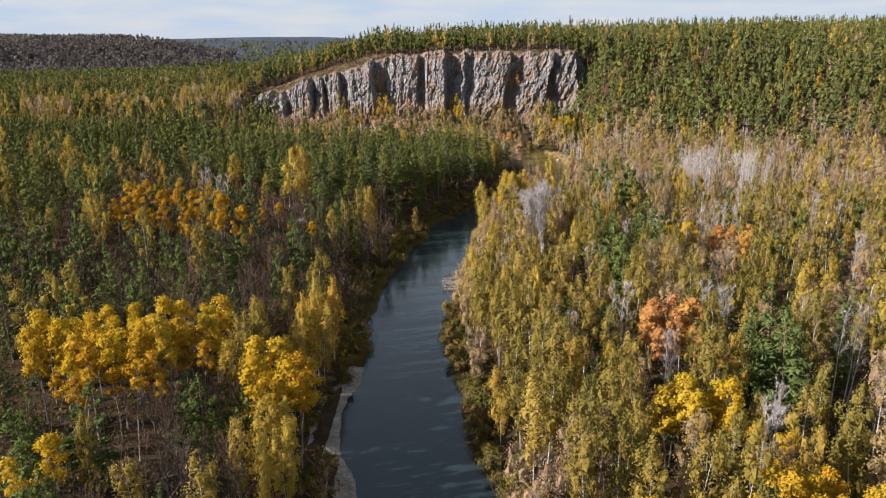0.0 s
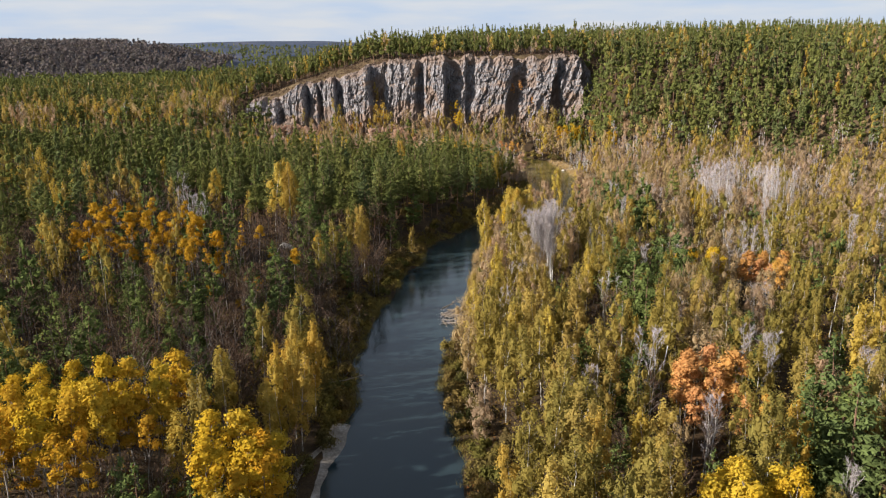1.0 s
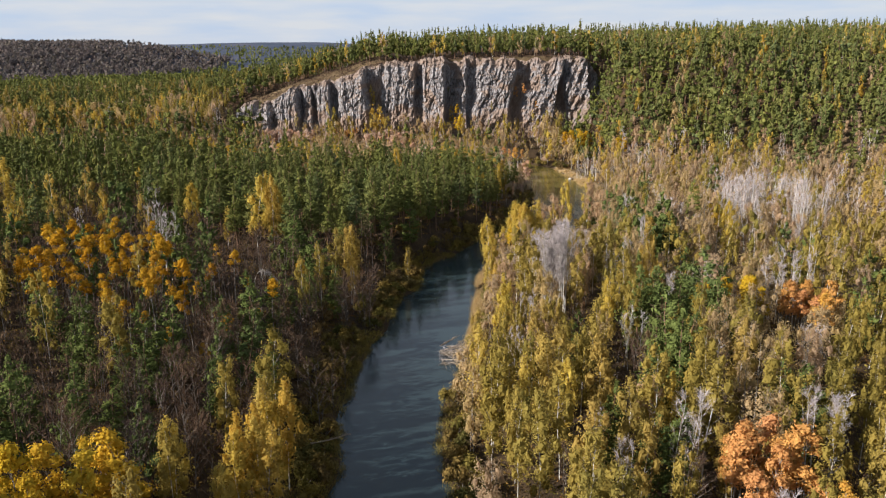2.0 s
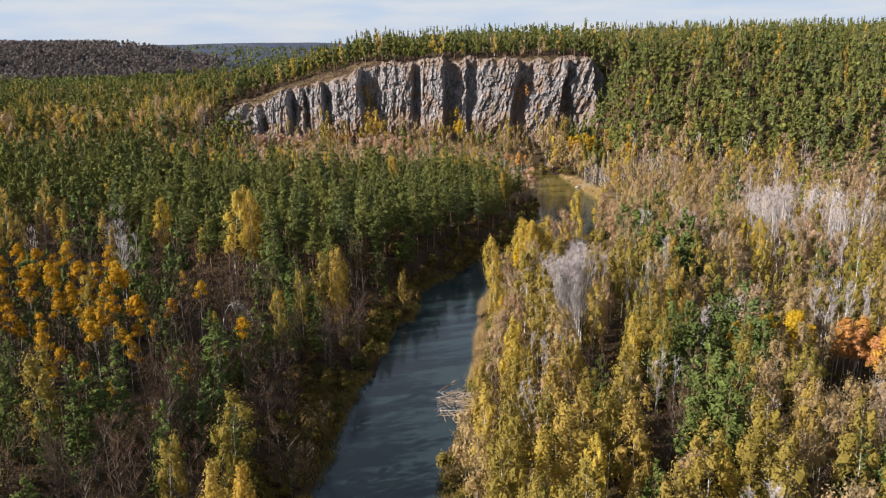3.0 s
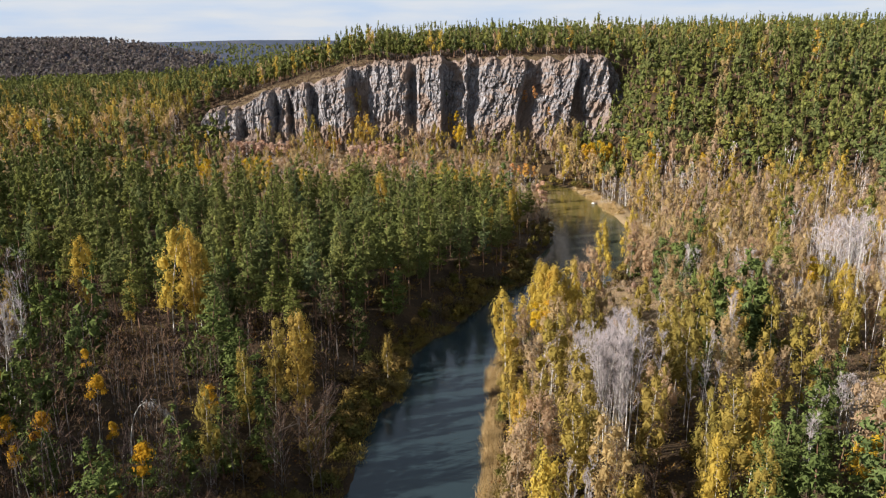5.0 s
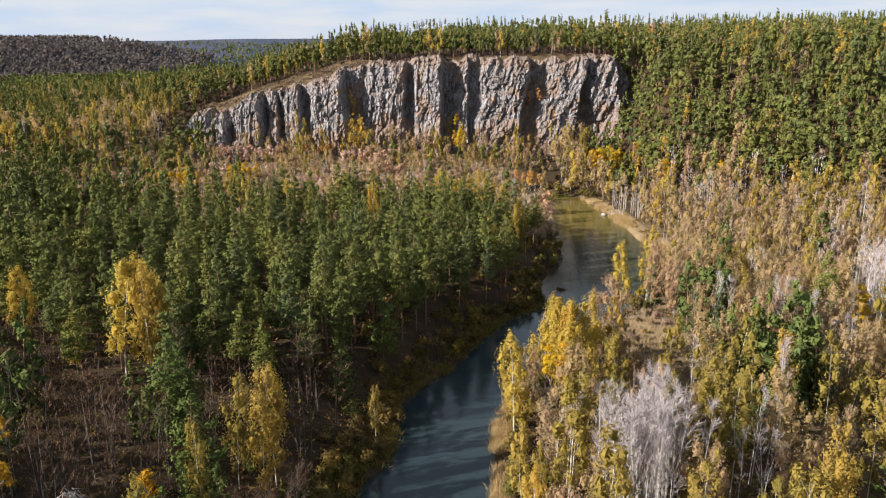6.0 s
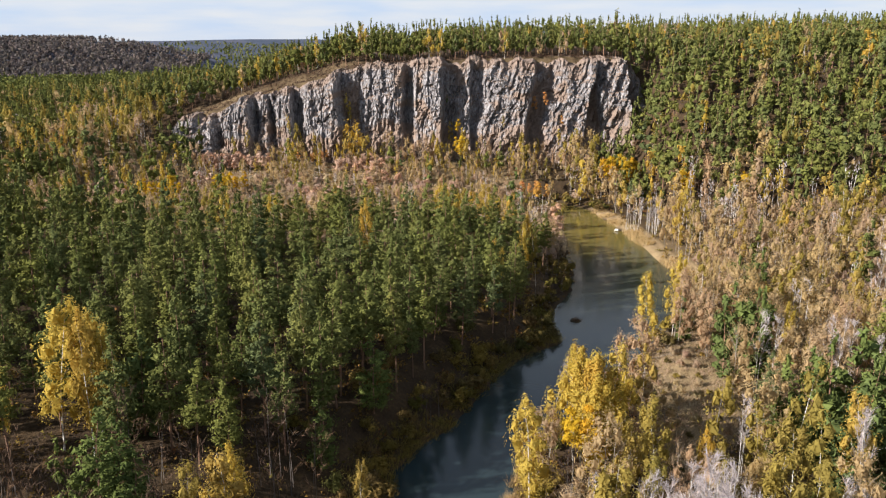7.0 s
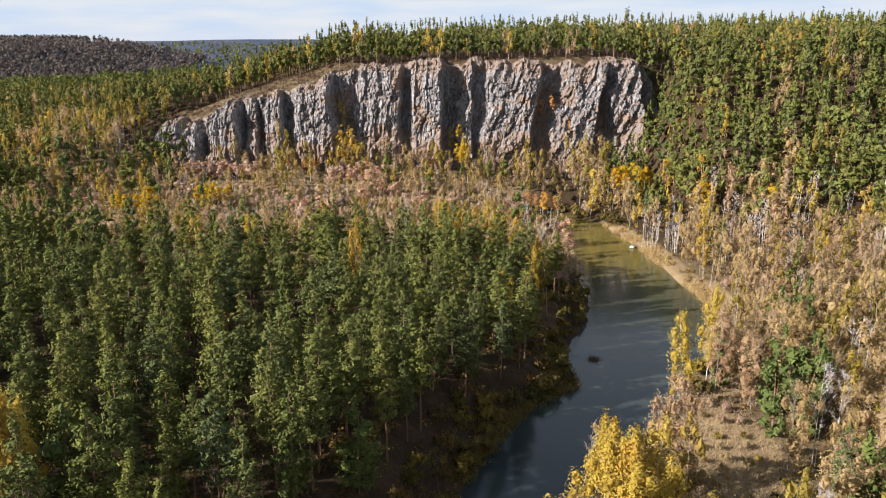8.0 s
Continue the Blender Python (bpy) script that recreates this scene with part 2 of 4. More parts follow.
def water_material():
    m, n, l = nodes_of("river_water")
    co = n.new("ShaderNodeTexCoord").outputs["Object"]
    a, b2 = noise_tex(n, l, 1.6, 3, co), noise_tex(n, l, 0.05, 3, co)
    p, o, b = n.new("ShaderNodeBsdfPrincipled"), n.new("ShaderNodeOutputMaterial"), n.new("ShaderNodeBump")
    shallow = n.new("ShaderNodeAttribute")
    shallow.attribute_name = "shallow"
    col = mixc(n, l, shallow.outputs["Fac"], (0.020, 0.033, 0.036), (0.12, 0.095, 0.026))
    l.new(col, p.inputs["Base Color"])
    rr = ramp(n, [(0.35, (0.09, 0.09, 0.09)), (0.65, (0.14, 0.14, 0.14))])
    l.new(b2, rr.inputs[0]), l.new(rr.outputs[0], p.inputs["Roughness"])
    p.inputs["IOR"].default_value = 1.33
    b.inputs["Strength"].default_value, b.inputs["Distance"].default_value = 0.06, 0.05
    l.new(a, b.inputs["Height"]), l.new(b.outputs[0], p.inputs["Normal"]), l.new(p.outputs[0], o.inputs[0])
    return m


M_GROUND, M_ROCK, M_WATER = ground_material(), rock_material(), water_material()
rng = np.random.default_rng(7)


# ---- shape of the land ----
def lattice(ix, iy, seed):
    h = (ix.astype(np.int64) * 374761393 + iy.astype(np.int64) * 668265263 + seed * 1442695041) & 0xFFFFFFFF
    h = ((h ^ (h >> 13)) * 1274126177) & 0xFFFFFFFF
    return ((h ^ (h >> 16)) & 0xFFFF) / 65535.0


def vnoise(x, y, seed=0):
    ix, iy = np.floor(x), np.floor(y)
    fx, fy = x - ix, y - iy
    fx, fy = fx * fx * (3 - 2 * fx), fy * fy * (3 - 2 * fy)
    a, b = lattice(ix, iy, seed), lattice(ix + 1, iy, seed)
    c, d = lattice(ix, iy + 1, seed), lattice(ix + 1, iy + 1, seed)
    return (a + (b - a) * fx) * (1 - fy) + (c + (d - c) * fx) * fy - 0.5


def fbm(x, y, seed=0, octaves=4):
    return sum(vnoise(x * 2 ** k, y * 2 ** k, seed + k) / 2 ** k for k in range(octaves))


def smooth(a, b, v):
    t = np.clip((v - a) / (b - a), 0, 1)
    return t * t * (3 - 2 * t)


LEFT_Y = (-400, 60, 107, 123, 136, 146, 157, 167, 186, 205, 224, 237, 249, 262, 268, 293, 307, 319, 338, 350, 363, 372, 393, 437, 498, 520, 534)
LEFT_X = (-12, -12, -14.5, -19.5, -21.3, -19.5, -18.6, -17, -19.8, -18.5, -17.5, -13.3, -13, -12, -7, -6.2, 3.6, 8.5, 18.5, 31, 30, 31.7, 41, 46, 50, 40, 30)
RIGHT_Y = (-400, 60, 107, 125, 146, 162, 176, 192, 201, 206, 220, 238, 252, 269, 283, 297, 309, 331, 363, 373, 389, 408, 429, 470, 505, 525, 534)
RIGHT_X = (13, 12, 9, 4.2, 4.3, 1.5, 0, 0.9, 1.2, 4.5, 5.5, 8.3, 9.8, 11, 12.2, 17, 26, 41, 61, 64, 72, 76, 74, 71.7, 66, 53, 31)


def bank_left(y):
    return np.interp(y, LEFT_Y, LEFT_X) + 1.1 * vnoise(y / 6.0, y * 0, 3)


def bank_right(y):
    return np.interp(y, RIGHT_Y, RIGHT_X) + 1.1 * vnoise(y / 6.0, y * 0, 4)


def cliff_top(x):
    return np.interp(x, (-420, -260, -204, -150, -127, -105, -76, -43, 0, 60, 90, 130, 220, 400), (14, 20, 25, 32, 34, 41, 49, 59, 62, 64, 64, 64, 66, 68))


def hill_right(x, y):
    s = 0.55 * (x - 127) + 0.83 * (y - 440) + 10 * fbm(x / 90, y / 90, 31, 2)
    return np.interp(s, (-40, -20, 0, 120, 220, 300, 900), (0, 1.5, 6, 45, 57, 60, 62))


def ground_z(x, y):
    x, y = np.asarray(x, float), np.asarray(y, float)
    dl, dr = bank_left(y) - x, x - bank_right(y)
    river = np.maximum(dl, dr)
    steep = smooth(270, 300, y) * (1 - smooth(345, 375, y))
    left = 0.5 + 7.5 * smooth(2, 34 - 18 * steep, dl) + 3.5 * smooth(30, 120, dl)
    left = left * (1 - 0.7 * smooth(395, 450, y)) + 9 * smooth(490, 572, y) * smooth(20, -20, x - 60)
    right = 0.5 + 1.6 * smooth(1, 14, dr) + 1.2 * smooth(30, 120, dr)
    low = np.where(dl > 0, left, right)
    low = np.where(y > 533, 3 + 9 * smooth(495, 572, y), low)
    # cliff and the wooded slope to its left: a step, sharp behind the rock face and gentle past its ends
    wide = smooth(-118, -165, x)
    start, end = 584 - 85 * wide, 593 + 55 * wide
    step = np.clip((y - start) / (end - start), 0, 1)
    plateau = cliff_top(x) + 6 * smooth(600, 720, y) * smooth(-60, 40, x) + 6 * smooth(593, 625, y) * smooth(-20, -50, x)
    z_cliff = low + (plateau - low) * np.where(wide > 0.5, step * step * (3 - 2 * step), step)
    hr = hill_right(x, y)
    mixr = smooth(88, 118, x)
    z = z_cliff * (1 - mixr) + (low + hr) * mixr
    z = np.where(x > 40, np.maximum(z, hr * mixr), z)
    # beyond the ridge the land falls to a broad valley with long low hills
    back = smooth(760, 1250, y)
    hills = 28 + 34 * fbm(x / 900, y / 420, 51, 3) + 40 * smooth(-430, -740, x - 0.12 * (y - 1200)) * smooth(900, 1250, y) * (1 - smooth(1700, 2300, y)) + 20 * smooth(1900, 2500, y) + 40 * smooth(2900, 4300, y) * (1 - 0.3 * smooth(-1500, -300, x))
    z = z * (1 - back) + hills * back
    z = z + 1.0 * fbm(x / 14, y / 14, 11, 3) * smooth(1.0, 14, river)
    z = np.where((river < 0) & (y < 534), -2.2 * smooth(0, -3, river), z)
    return z


def mesh_from(name, verts, faces, mat, smooth_shade=False):
    """A mesh from numpy arrays: verts (n, 3), faces (m, 3) or (m, 4)."""
    me = bpy.data.meshes.new(name)
    k = faces.shape[1]
    me.vertices.add(len(verts))
    me.vertices.foreach_set("co", np.ascontiguousarray(verts, np.float32).ravel())
    me.loops.add(faces.size)
    me.loops.foreach_set("vertex_index", np.ascontiguousarray(faces, np.int32).ravel())
    me.polygons.add(len(faces))
    me.polygons.foreach_set("loop_start", np.arange(0, faces.size, k, dtype=np.int32))
    me.polygons.foreach_set("use_smooth", np.full(len(faces), smooth_shade))
    me.materials.append(mat)
    me.update(calc_edges=True)
    return me


def set_attr(me, name, values):
    a = me.attributes.new(name, "FLOAT", "POINT")
    a.data.foreach_set("value", np.ascontiguousarray(values, np.float32))


def grid_faces(nu, nv):
    i = np.arange(nu * nv).reshape(nv, nu)
    return np.stack([i[:-1, :-1], i[:-1, 1:], i[1:, 1:], i[1:, :-1]], -1).reshape(-1, 4)


def spread(lo, hi, step, reach, grow=1.14):
    """Even steps from lo to hi, then growing ones out to the reach on both sides."""
    mid = list(np.arange(lo, hi + step, step))
    s, a = step, mid[-1]
    while a < reach[1]:
        s *= grow
        a += s
        mid.append(a)
    s, a = step, mid[0]
    while a > reach[0]:
        s *= grow
        a -= s
        mid.insert(0, a)
    return np.array(mid)


CLEARINGS = ((52, 318, 11, 26), (44, 296, 7, 12), (84, 262, 9, 16), (62, 345, 6, 9))


def clearing(x, y):
    out = np.zeros_like(x)
    for cx, cy, rx, ry in CLEARINGS:
        out = np.maximum(out, 1 - smooth(0.6, 1.2, np.hypot((x - cx) / rx, (y - cy) / ry)))
    return out


gx, gy = spread(-130, 150, 3.2, (-4700, 4700), 1.09), spread(90, 640, 3.2, (-900, 4800), 1.12)
GX, GY = np.meshgrid(gx, gy)
GZ = ground_z(GX, GY)
g_me = mesh_from("ground", np.stack([GX, GY, GZ], -1).reshape(-1, 3), grid_faces(len(gx), len(gy)), M_GROUND, True)
dry = np.maximum(0.72 * clearing(GX, GY), 0.6 * smooth(415, 440, GY) * (1 - smooth(560, 590, GY)) * smooth(60, 30, GX))
dry = np.maximum(dry, 0.45 * smooth(20, 60, GX) * (1 - smooth(440, 480, GY)) * smooth(200, 280, GY))
shore = GX - np.interp(GY, RIGHT_Y, RIGHT_X)
dry = np.maximum(dry, 1.1 * smooth(-1, 1, shore) * (1 - smooth(5, 8, shore)) * smooth(355, 368, GY) * (1 - smooth(500, 515, GY)))
dry = np.maximum(dry, 0.4 * smooth(-150, -130, GX) * (1 - smooth(95, 110, GX)) * smooth(580, 590, GY) * (1 - smooth(612, 630, GY)))
set_attr(g_me, "dry_grass", dry.ravel())
# amount of painted haze, rising with distance
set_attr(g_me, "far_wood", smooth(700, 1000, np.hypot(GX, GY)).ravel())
ground = tagged(new("ground", g_me), "brown leaf-littered forest floor with dry grass and distant hills", "ground", kind="structure")

# the river's surface
ry_ = np.arange(-398, 534, 2.0)
rl, rr_ = np.interp(ry_, LEFT_Y, LEFT_X) - 2.5, np.interp(ry_, RIGHT_Y, RIGHT_X) + 2.5
ru = np.linspace(0, 1, 25)
RX = rl[:, None] + (rr_ - rl)[:, None] * ru[None, :]
RY = np.repeat(ry_[:, None], 25, 1)
w_me = mesh_from("water", np.stack([RX, RY, RX * 0], -1).reshape(-1, 3), grid_faces(25, len(ry_)), M_WATER, True)
set_attr(w_me, "shallow", (smooth(395, 470, RY) * 0.8 + 0.22 * smooth(300, 380, RY)).ravel())
tagged(new("water", w_me), "dark calm blue-green river water", "river", kind="structure")


# the rock cliff: tilted buttresses, each standing out to its right edge and breaking back into a gully
# (left edge, right edge, how far it stands out, lean of the edge to the left per metre up)
BUTTRESSES = ((-150, -116, 7, 0.15), (-116, -97, 10, 0.15), (-96, -88, 7, 0.1), (-87, -75, 10, 0.2), (-74, -50, 13, 0.15),
              (-43, -18, 8, 0.0), (-16, 2, 11, 0.0), (8, 17, 6, 0.0), (19, 48, 9.5, -0.22), (54, 79, 9.5, -0.35), (81, 99, 8, 0.05), (99, 118, 5, 0.1))


def cliff_front(x, h):
    """How far the rock stands out towards the river at x and height fraction h."""
    out = np.zeros_like(x)
    for a, b, d, lean in BUTTRESSES:
        xs = x + lean * (h - 0.6) * 40 + 1.7 * fbm(x / 6, h * 5, 61, 4)
        u = (xs - a) / (b - a)
        out = np.maximum(out, np.where((u > 0) & (u < 1.06), d * (0.45 + 0.55 * np.clip(u, 0, 1)) * (1 - smooth(0.92, 1.03, u)) * smooth(0, 0.22, u), 0))
    return out


def facets(x, y, seed):
    """Broken rock: every block has its own step and tilt; returns the relief and the nearness to a crack."""
    ix, iy = np.floor(x), np.floor(y)
    best, second, value = np.full(x.shape, 9.0), np.full(x.shape, 9.0), np.zeros(x.shape)
    for i in (-1, 0, 1):
        for j in (-1, 0, 1):
            cx, cy = ix + i, iy + j
            px, py = cx + lattice(cx, cy, seed), cy + lattice(cx, cy, seed + 1)
            dx, dy = x - px, y - py
            d = np.hypot(dx, dy)
            v = lattice(cx, cy, seed + 2) - 0.5 + dx * (lattice(cx, cy, seed + 3) - 0.62) * 1.8 + dy * (lattice(cx, cy, seed + 4) - 0.5) * 1.4
            near = d < best
            second = np.where(near, best, np.minimum(second, d))
            value = np.where(near, v, value)
            best = np.where(near, d, best)
    return value, 1 - smooth(0.0, 0.10, second - best)


cx_ = np.arange(-156, 116, 0.46)
cv = np.linspace(0, 1, 120)
CX, CV = np.meshgrid(cx_, cv)
top_z = cliff_top(CX) + 0.4 - 16 * smooth(92, 114, CX) - 6 * smooth(-135, -154, CX)
base_z = ground_z(CX, CX * 0 + 560) - 3
face = np.clip(CV / 0.86, 0, 1)
CZ = base_z + (top_z - base_z) * np.where(CV < 0.86, face ** 0.95 * 0.965, 0.965 + 0.035 * (CV - 0.86) / 0.14)
ends = smooth(-156, -130, CX) * (1 - smooth(100, 116, CX))
talus = (1 - smooth(0.0, 0.34, face)) * 9
wx = CX + 1.2 * fbm(CX / 9, CZ / 9, 60, 3)
fr_ = cliff_front(wx, face) * (0.45 + 0.55 * (1 - smooth(0.80, 1.0, face))) * (0.45 + 0.55 * smooth(0.05, 0.3, face))
wob = 0.16 * fbm(CX / 14, CX * 0, 71, 3)
ledge = 3.6 * smooth(0.28, 0.40, face + wob) + 2.6 * smooth(0.62, 0.72, face - wob)
tx, tz = CX - 0.35 * CZ, CZ + 0.35 * CX
big, crack1 = facets(tx / 5.2, tz / 13, 81)
mid, crack2 = facets(tx / 2.3, tz / 5.2, 91)
lean_x = CX - np.interp(CX, (-150, -60, 0, 40, 110), (-0.12, -0.05, 0.10, 0.42, 0.5)) * CZ


def saw(v):
    return v - np.floor(v)


beds = 2.3 * saw(lean_x / 5.3 + 0.8 * fbm(CX / 13, CZ / 13, 65, 3)) + 1.3 * saw(lean_x / 2.1 + 1.1 * fbm(CX / 7, CZ / 6, 66, 3)) + 0.6 * saw(lean_x / 1.15 + CZ / 9 + fbm(CX / 3, CZ / 3, 68, 2))
shelves = 0.9 * saw(CZ / 3.4 - 0.25 * CX / 3.4 + 1.2 * fbm(CX / 5, CZ / 6, 69, 3))
rough = 0.72 * beds - 1.4 - shelves + 1.6 * big + 0.9 * mid - 0.6 * crack1 - 0.4 * crack2 + 0.9 * fbm(CX / 12, CZ / 18, 65, 3)
fr_ = fr_ * 1.3
gully = 1 - smooth(1.2, 4.0, fr_)
CY = 574 - talus * 0.6 + 9 * face + ledge - (fr_ + rough * (1 - 0.2 * gully)) * ends + 9 * (1 - ends) + np.where(CV > 0.86, (CV - 0.86) / 0.14 * 15, 0)
CZ = CZ + (1.4 * fbm(CX / 3.0, CV * 40, 99, 3) + 4.4 * fbm(CX / 9, CX * 0, 98, 4) * smooth(0.5, 0.86, CV)) * (CV < 0.98) - 3.5 * (1 - ends) * CV
c_me = mesh_from("cliff", np.stack([CX, CY, CZ], -1).reshape(-1, 3), grid_faces(len(cx_), len(cv)), M_ROCK)
patch = fbm(CX / 10, CZ / 9, 67, 4)
soil = np.maximum(smooth(0.78, 0.86, CV + 0.12 * patch), 1 - smooth(0.30, 0.44, face + 0.6 * patch))
soil = np.maximum(soil, gully * smooth(-0.3, 0.0, patch + 0.1) * (1 - smooth(0.75, 0.9, face)) * np.maximum(smooth(40, 46, CX), 1 - smooth(3, 6, np.abs(CX + 46))))
soil = np.maximum(soil, smooth(0.27, 0.38, patch))
set_attr(c_me, "soil", soil.ravel())
tagged(new("rock_cliff", c_me), "broken grey rock cliff with shadowed gullies above the valley", "cliff", kind="structure")


# ---- trees: shared meshes ----
def tube(pts, radii, sides=5):
    pts, radii = np.asarray(pts, float), np.asarray(radii, float)
    n = len(pts)
    d = np.gradient(pts, axis=0)
    d /= np.linalg.norm(d, axis=1)[:, None] + 1e-9
    ref = np.where(np.abs(d[:, 2:3]) > 0.8, np.array([[1.0, 0, 0]]), np.array([[0, 0, 1.0]]))
    a = np.cross(d, ref)
    a /= np.linalg.norm(a, axis=1)[:, None]
    b = np.cross(d, a)
    ang = np.arange(sides) / sides * 2 * np.pi
    v = pts[:, None, :] + radii[:, None, None] * (np.cos(ang)[None, :, None] * a[:, None, :] + np.sin(ang)[None, :, None] * b[:, None, :])
    i = np.arange(n * sides).reshape(n, sides)
    j = np.roll(i, -1, 1)
    q = np.stack([i[:-1], j[:-1], j[1:], i[1:]], -1).reshape(-1, 4)
    return v.reshape(-1, 3), np.concatenate([q[:, :3], q[:, [0, 2, 3]]])


def join(parts):
    vs, fs, k = [], [], 0
    for v, f in parts:
        vs.append(v), fs.append(f + k)
        k += len(v)
    return np.concatenate(vs), np.concatenate(fs)


def leaves(c, out, size, r, flat=0.7, long=1.0, thin=1.0):
    """One small triangle at each centre, turned roughly outward."""
    n = len(c)
    nrm = out + r.normal(0, flat, (n, 3)) + np.array([0, 0, 0.25])
    nrm /= np.linalg.norm(nrm, axis=1)[:, None] + 1e-9
    t = np.cross(nrm, r.normal(0, 1, (n, 3)))
    t /= np.linalg.norm(t, axis=1)[:, None] + 1e-9
    b = np.cross(nrm, t)
    s = (np.asarray(size) * r.uniform(0.6, 1.35, n))[:, None]
    p = [c + s * t * long, c + s * (-0.6 * long * t + 0.75 * thin * b), c + s * (-0.55 * long * t - 0.8 * thin * b)]
    return np.stack(p, 1).reshape(-1, 3), np.arange(3 * n).reshape(n, 3)


def slivers(a, b, w, r):
    """Thin twigs from a to b."""
    d = b - a
    s = np.cross(d, r.normal(0, 1, d.shape))
    s *= w / (np.linalg.norm(s, axis=1)[:, None] + 1e-9)
    n = len(a)
    return np.stack([a - s, a + s, b], 1).reshape(-1, 3), np.arange(3 * n).reshape(n, 3)


def stem(h, r0, r, bend=0.5, sides=6, n=7, top=0.12):
    t = np.linspace(0, 1, n)
    off = np.cumsum(r.normal(0, bend / n, (n, 2)), 0) * t[:, None] * 2
    pts = np.column_stack([off, t * h - 0.5 * (t == 0)])
    return pts, r0 * ((1 - t) ** 0.8 * (1 - top) + top)


def at_height(pts, z):
    return np.array([np.interp(z, pts[:, 2], pts[:, 0]), np.interp(z, pts[:, 2], pts[:, 1]), z])


def ball_mesh():
    """Corners and faces of a twelve-cornered ball."""
    bm = bmesh.new()
    bmesh.ops.create_icosphere(bm, subdivisions=1, radius=1.0)
    v, f = np.array([p.co[:] for p in bm.verts]), np.array([[p.index for p in q.verts] for q in bm.faces])
    bm.free()
    return v, f


BALL_V, BALL_F = ball_mesh()


def clumps(cen, rad, yaw, r, core, count, size, jit=0.35, long=1.0, thin=0.85, low=-0.75, lift=0.0):
    """Leafy masses: at each centre a dense heart of broad overlapping sprays, and round it a ragged shell of small leaves that face outward."""
    cen, rad, yaw = np.asarray(cen, float), np.asarray(rad, float), np.asarray(yaw, float)
    n = len(cen)

    def turned(q, y):
        c, s = np.cos(y), np.sin(y)
        return np.stack([q[..., 0] * c - q[..., 1] * s, q[..., 0] * s + q[..., 1] * c, q[..., 2] + lift * q[..., 0]], -1)

    spin = r.uniform(0, 6.28, (n, 1))
    c, sn = np.cos(spin), np.sin(spin)
    hv = np.stack([BALL_V[None, :, 0] * c - BALL_V[None, :, 1] * sn, BALL_V[None, :, 0] * sn + BALL_V[None, :, 1] * c, np.repeat(BALL_V[None, :, 2], n, 0)], -1)
    hv = hv * np.clip(1 + r.normal(0, 0.2, (n, 12, 1)), 0.5, 1.6)
    hv = hv[:, BALL_F]
    mid = hv.mean(2, keepdims=True)
    hv = (mid * r.uniform(0.8, 1.2, mid.shape[:3] + (1,)) + (hv - mid) * 1.1 + r.normal(0, 0.13, hv.shape)) * (rad * core)[:, None, None, :]
    hv = (turned(hv, yaw[:, None, None]) + cen[:, None, None, :]).reshape(-1, 3)
    idx = np.repeat(np.arange(n), np.maximum(1, np.broadcast_to(count, n)).astype(int))
    d = r.normal(0, 1, (len(idx), 3))
    d /= np.linalg.norm(d, axis=1)[:, None]
    keep = d[:, 2] > low
    d, idx = d[keep], idx[keep]
    q = d * rad[idx] * (core * 0.9 + (1.15 - core * 0.9) * r.random((len(idx), 1)) ** 0.8)
    o = d / rad[idx]
    o /= np.linalg.norm(o, axis=1)[:, None]
    whole = (cen - cen.mean(0)) / (np.ptp(cen, 0) * 0.5 + 0.8) * np.array([1, 1, 0.4])
    return join([(hv, np.arange(len(hv)).reshape(-1, 3)), leaves(cen[idx] + turned(q, yaw[idx]), turned(o, yaw[idx]) * 0.8 + whole[idx], size, r, jit, long, thin)])


def pine(seed, fine=1.0, low=0.40, wide=3.2, height=21.0, blunt=0.78):
    """Scots pine: bare red stem and a crown of tufted boughs, broad below and rounded to a tip. fine: 1 near, less for far ones."""
    r = np.random.default_rng(seed)
    sharp, far = fine > 0.5, fine <= 0.2
    wide = wide * r.uniform(0.85, 1.2)
    low = low * r.uniform(0.8, 1.15)
    if far:
        wide, blunt = wide * 1.22, blunt * 0.8
    pts, rad = stem(height * 0.98, 0.19, r, 0.8, 5, 6 if sharp else 3)
    cen, rads, yaw = [], [], []
    levels = 11 if sharp else 4 if far else 6
    heavy = r.uniform(0, 6.28)
    for k in range(levels):
        f = k / (levels - 1)
        reach = wide * (1 - 0.97 * f) ** blunt * (0.62 + 0.38 * min(1, 3.5 * f + 0.1)) + 0.25
        m = max(1, int(round((5.6 if sharp else 2.4 if far else 4.0) * (1 - f) ** 0.8 + 0.4)))
        a0 = r.uniform(0, 6.28)
        tall = height * (1 - low) / levels
        for j in range(m):
            if sharp and r.random() < 0.13 and f < 0.8:
                continue
            a = a0 + j / m * 6.28 + r.normal(0, 0.3)
            ln = reach * r.uniform(0.75, 1.15) * (1 + 0.15 * math.cos(a - heavy))
            out = 0.0 if f > 0.95 else (0.42 if far else 0.58) * ln
            z = height * (low + (0.965 - low) * f) + r.normal(0, 0.25 * tall)
            cen.append(at_height(pts, min(z, pts[-1, 2])) + np.array([math.cos(a), math.sin(a), 0]) * out)
            rads.append(((0.60 if far else 0.50) * ln + 0.15, (0.52 if far else 0.36) * ln + 0.18, (0.62 if far else 0.46) * tall + 0.10 * ln + 0.1) if f < 0.95 else (0.5, 0.5, 0.75 * tall + 0.3))
            yaw.append(a)
    crown = clumps(cen, rads, yaw, r, 0.40 if sharp else 0.62, 62 * fine if sharp else 15 if far else 26, 0.23 if sharp else 0.56 if far else 0.38, 0.42, 1.5, 0.66, -0.6, 0.22)
    return tube(pts, rad, 5 if sharp else 3), [wood_tail()], crown


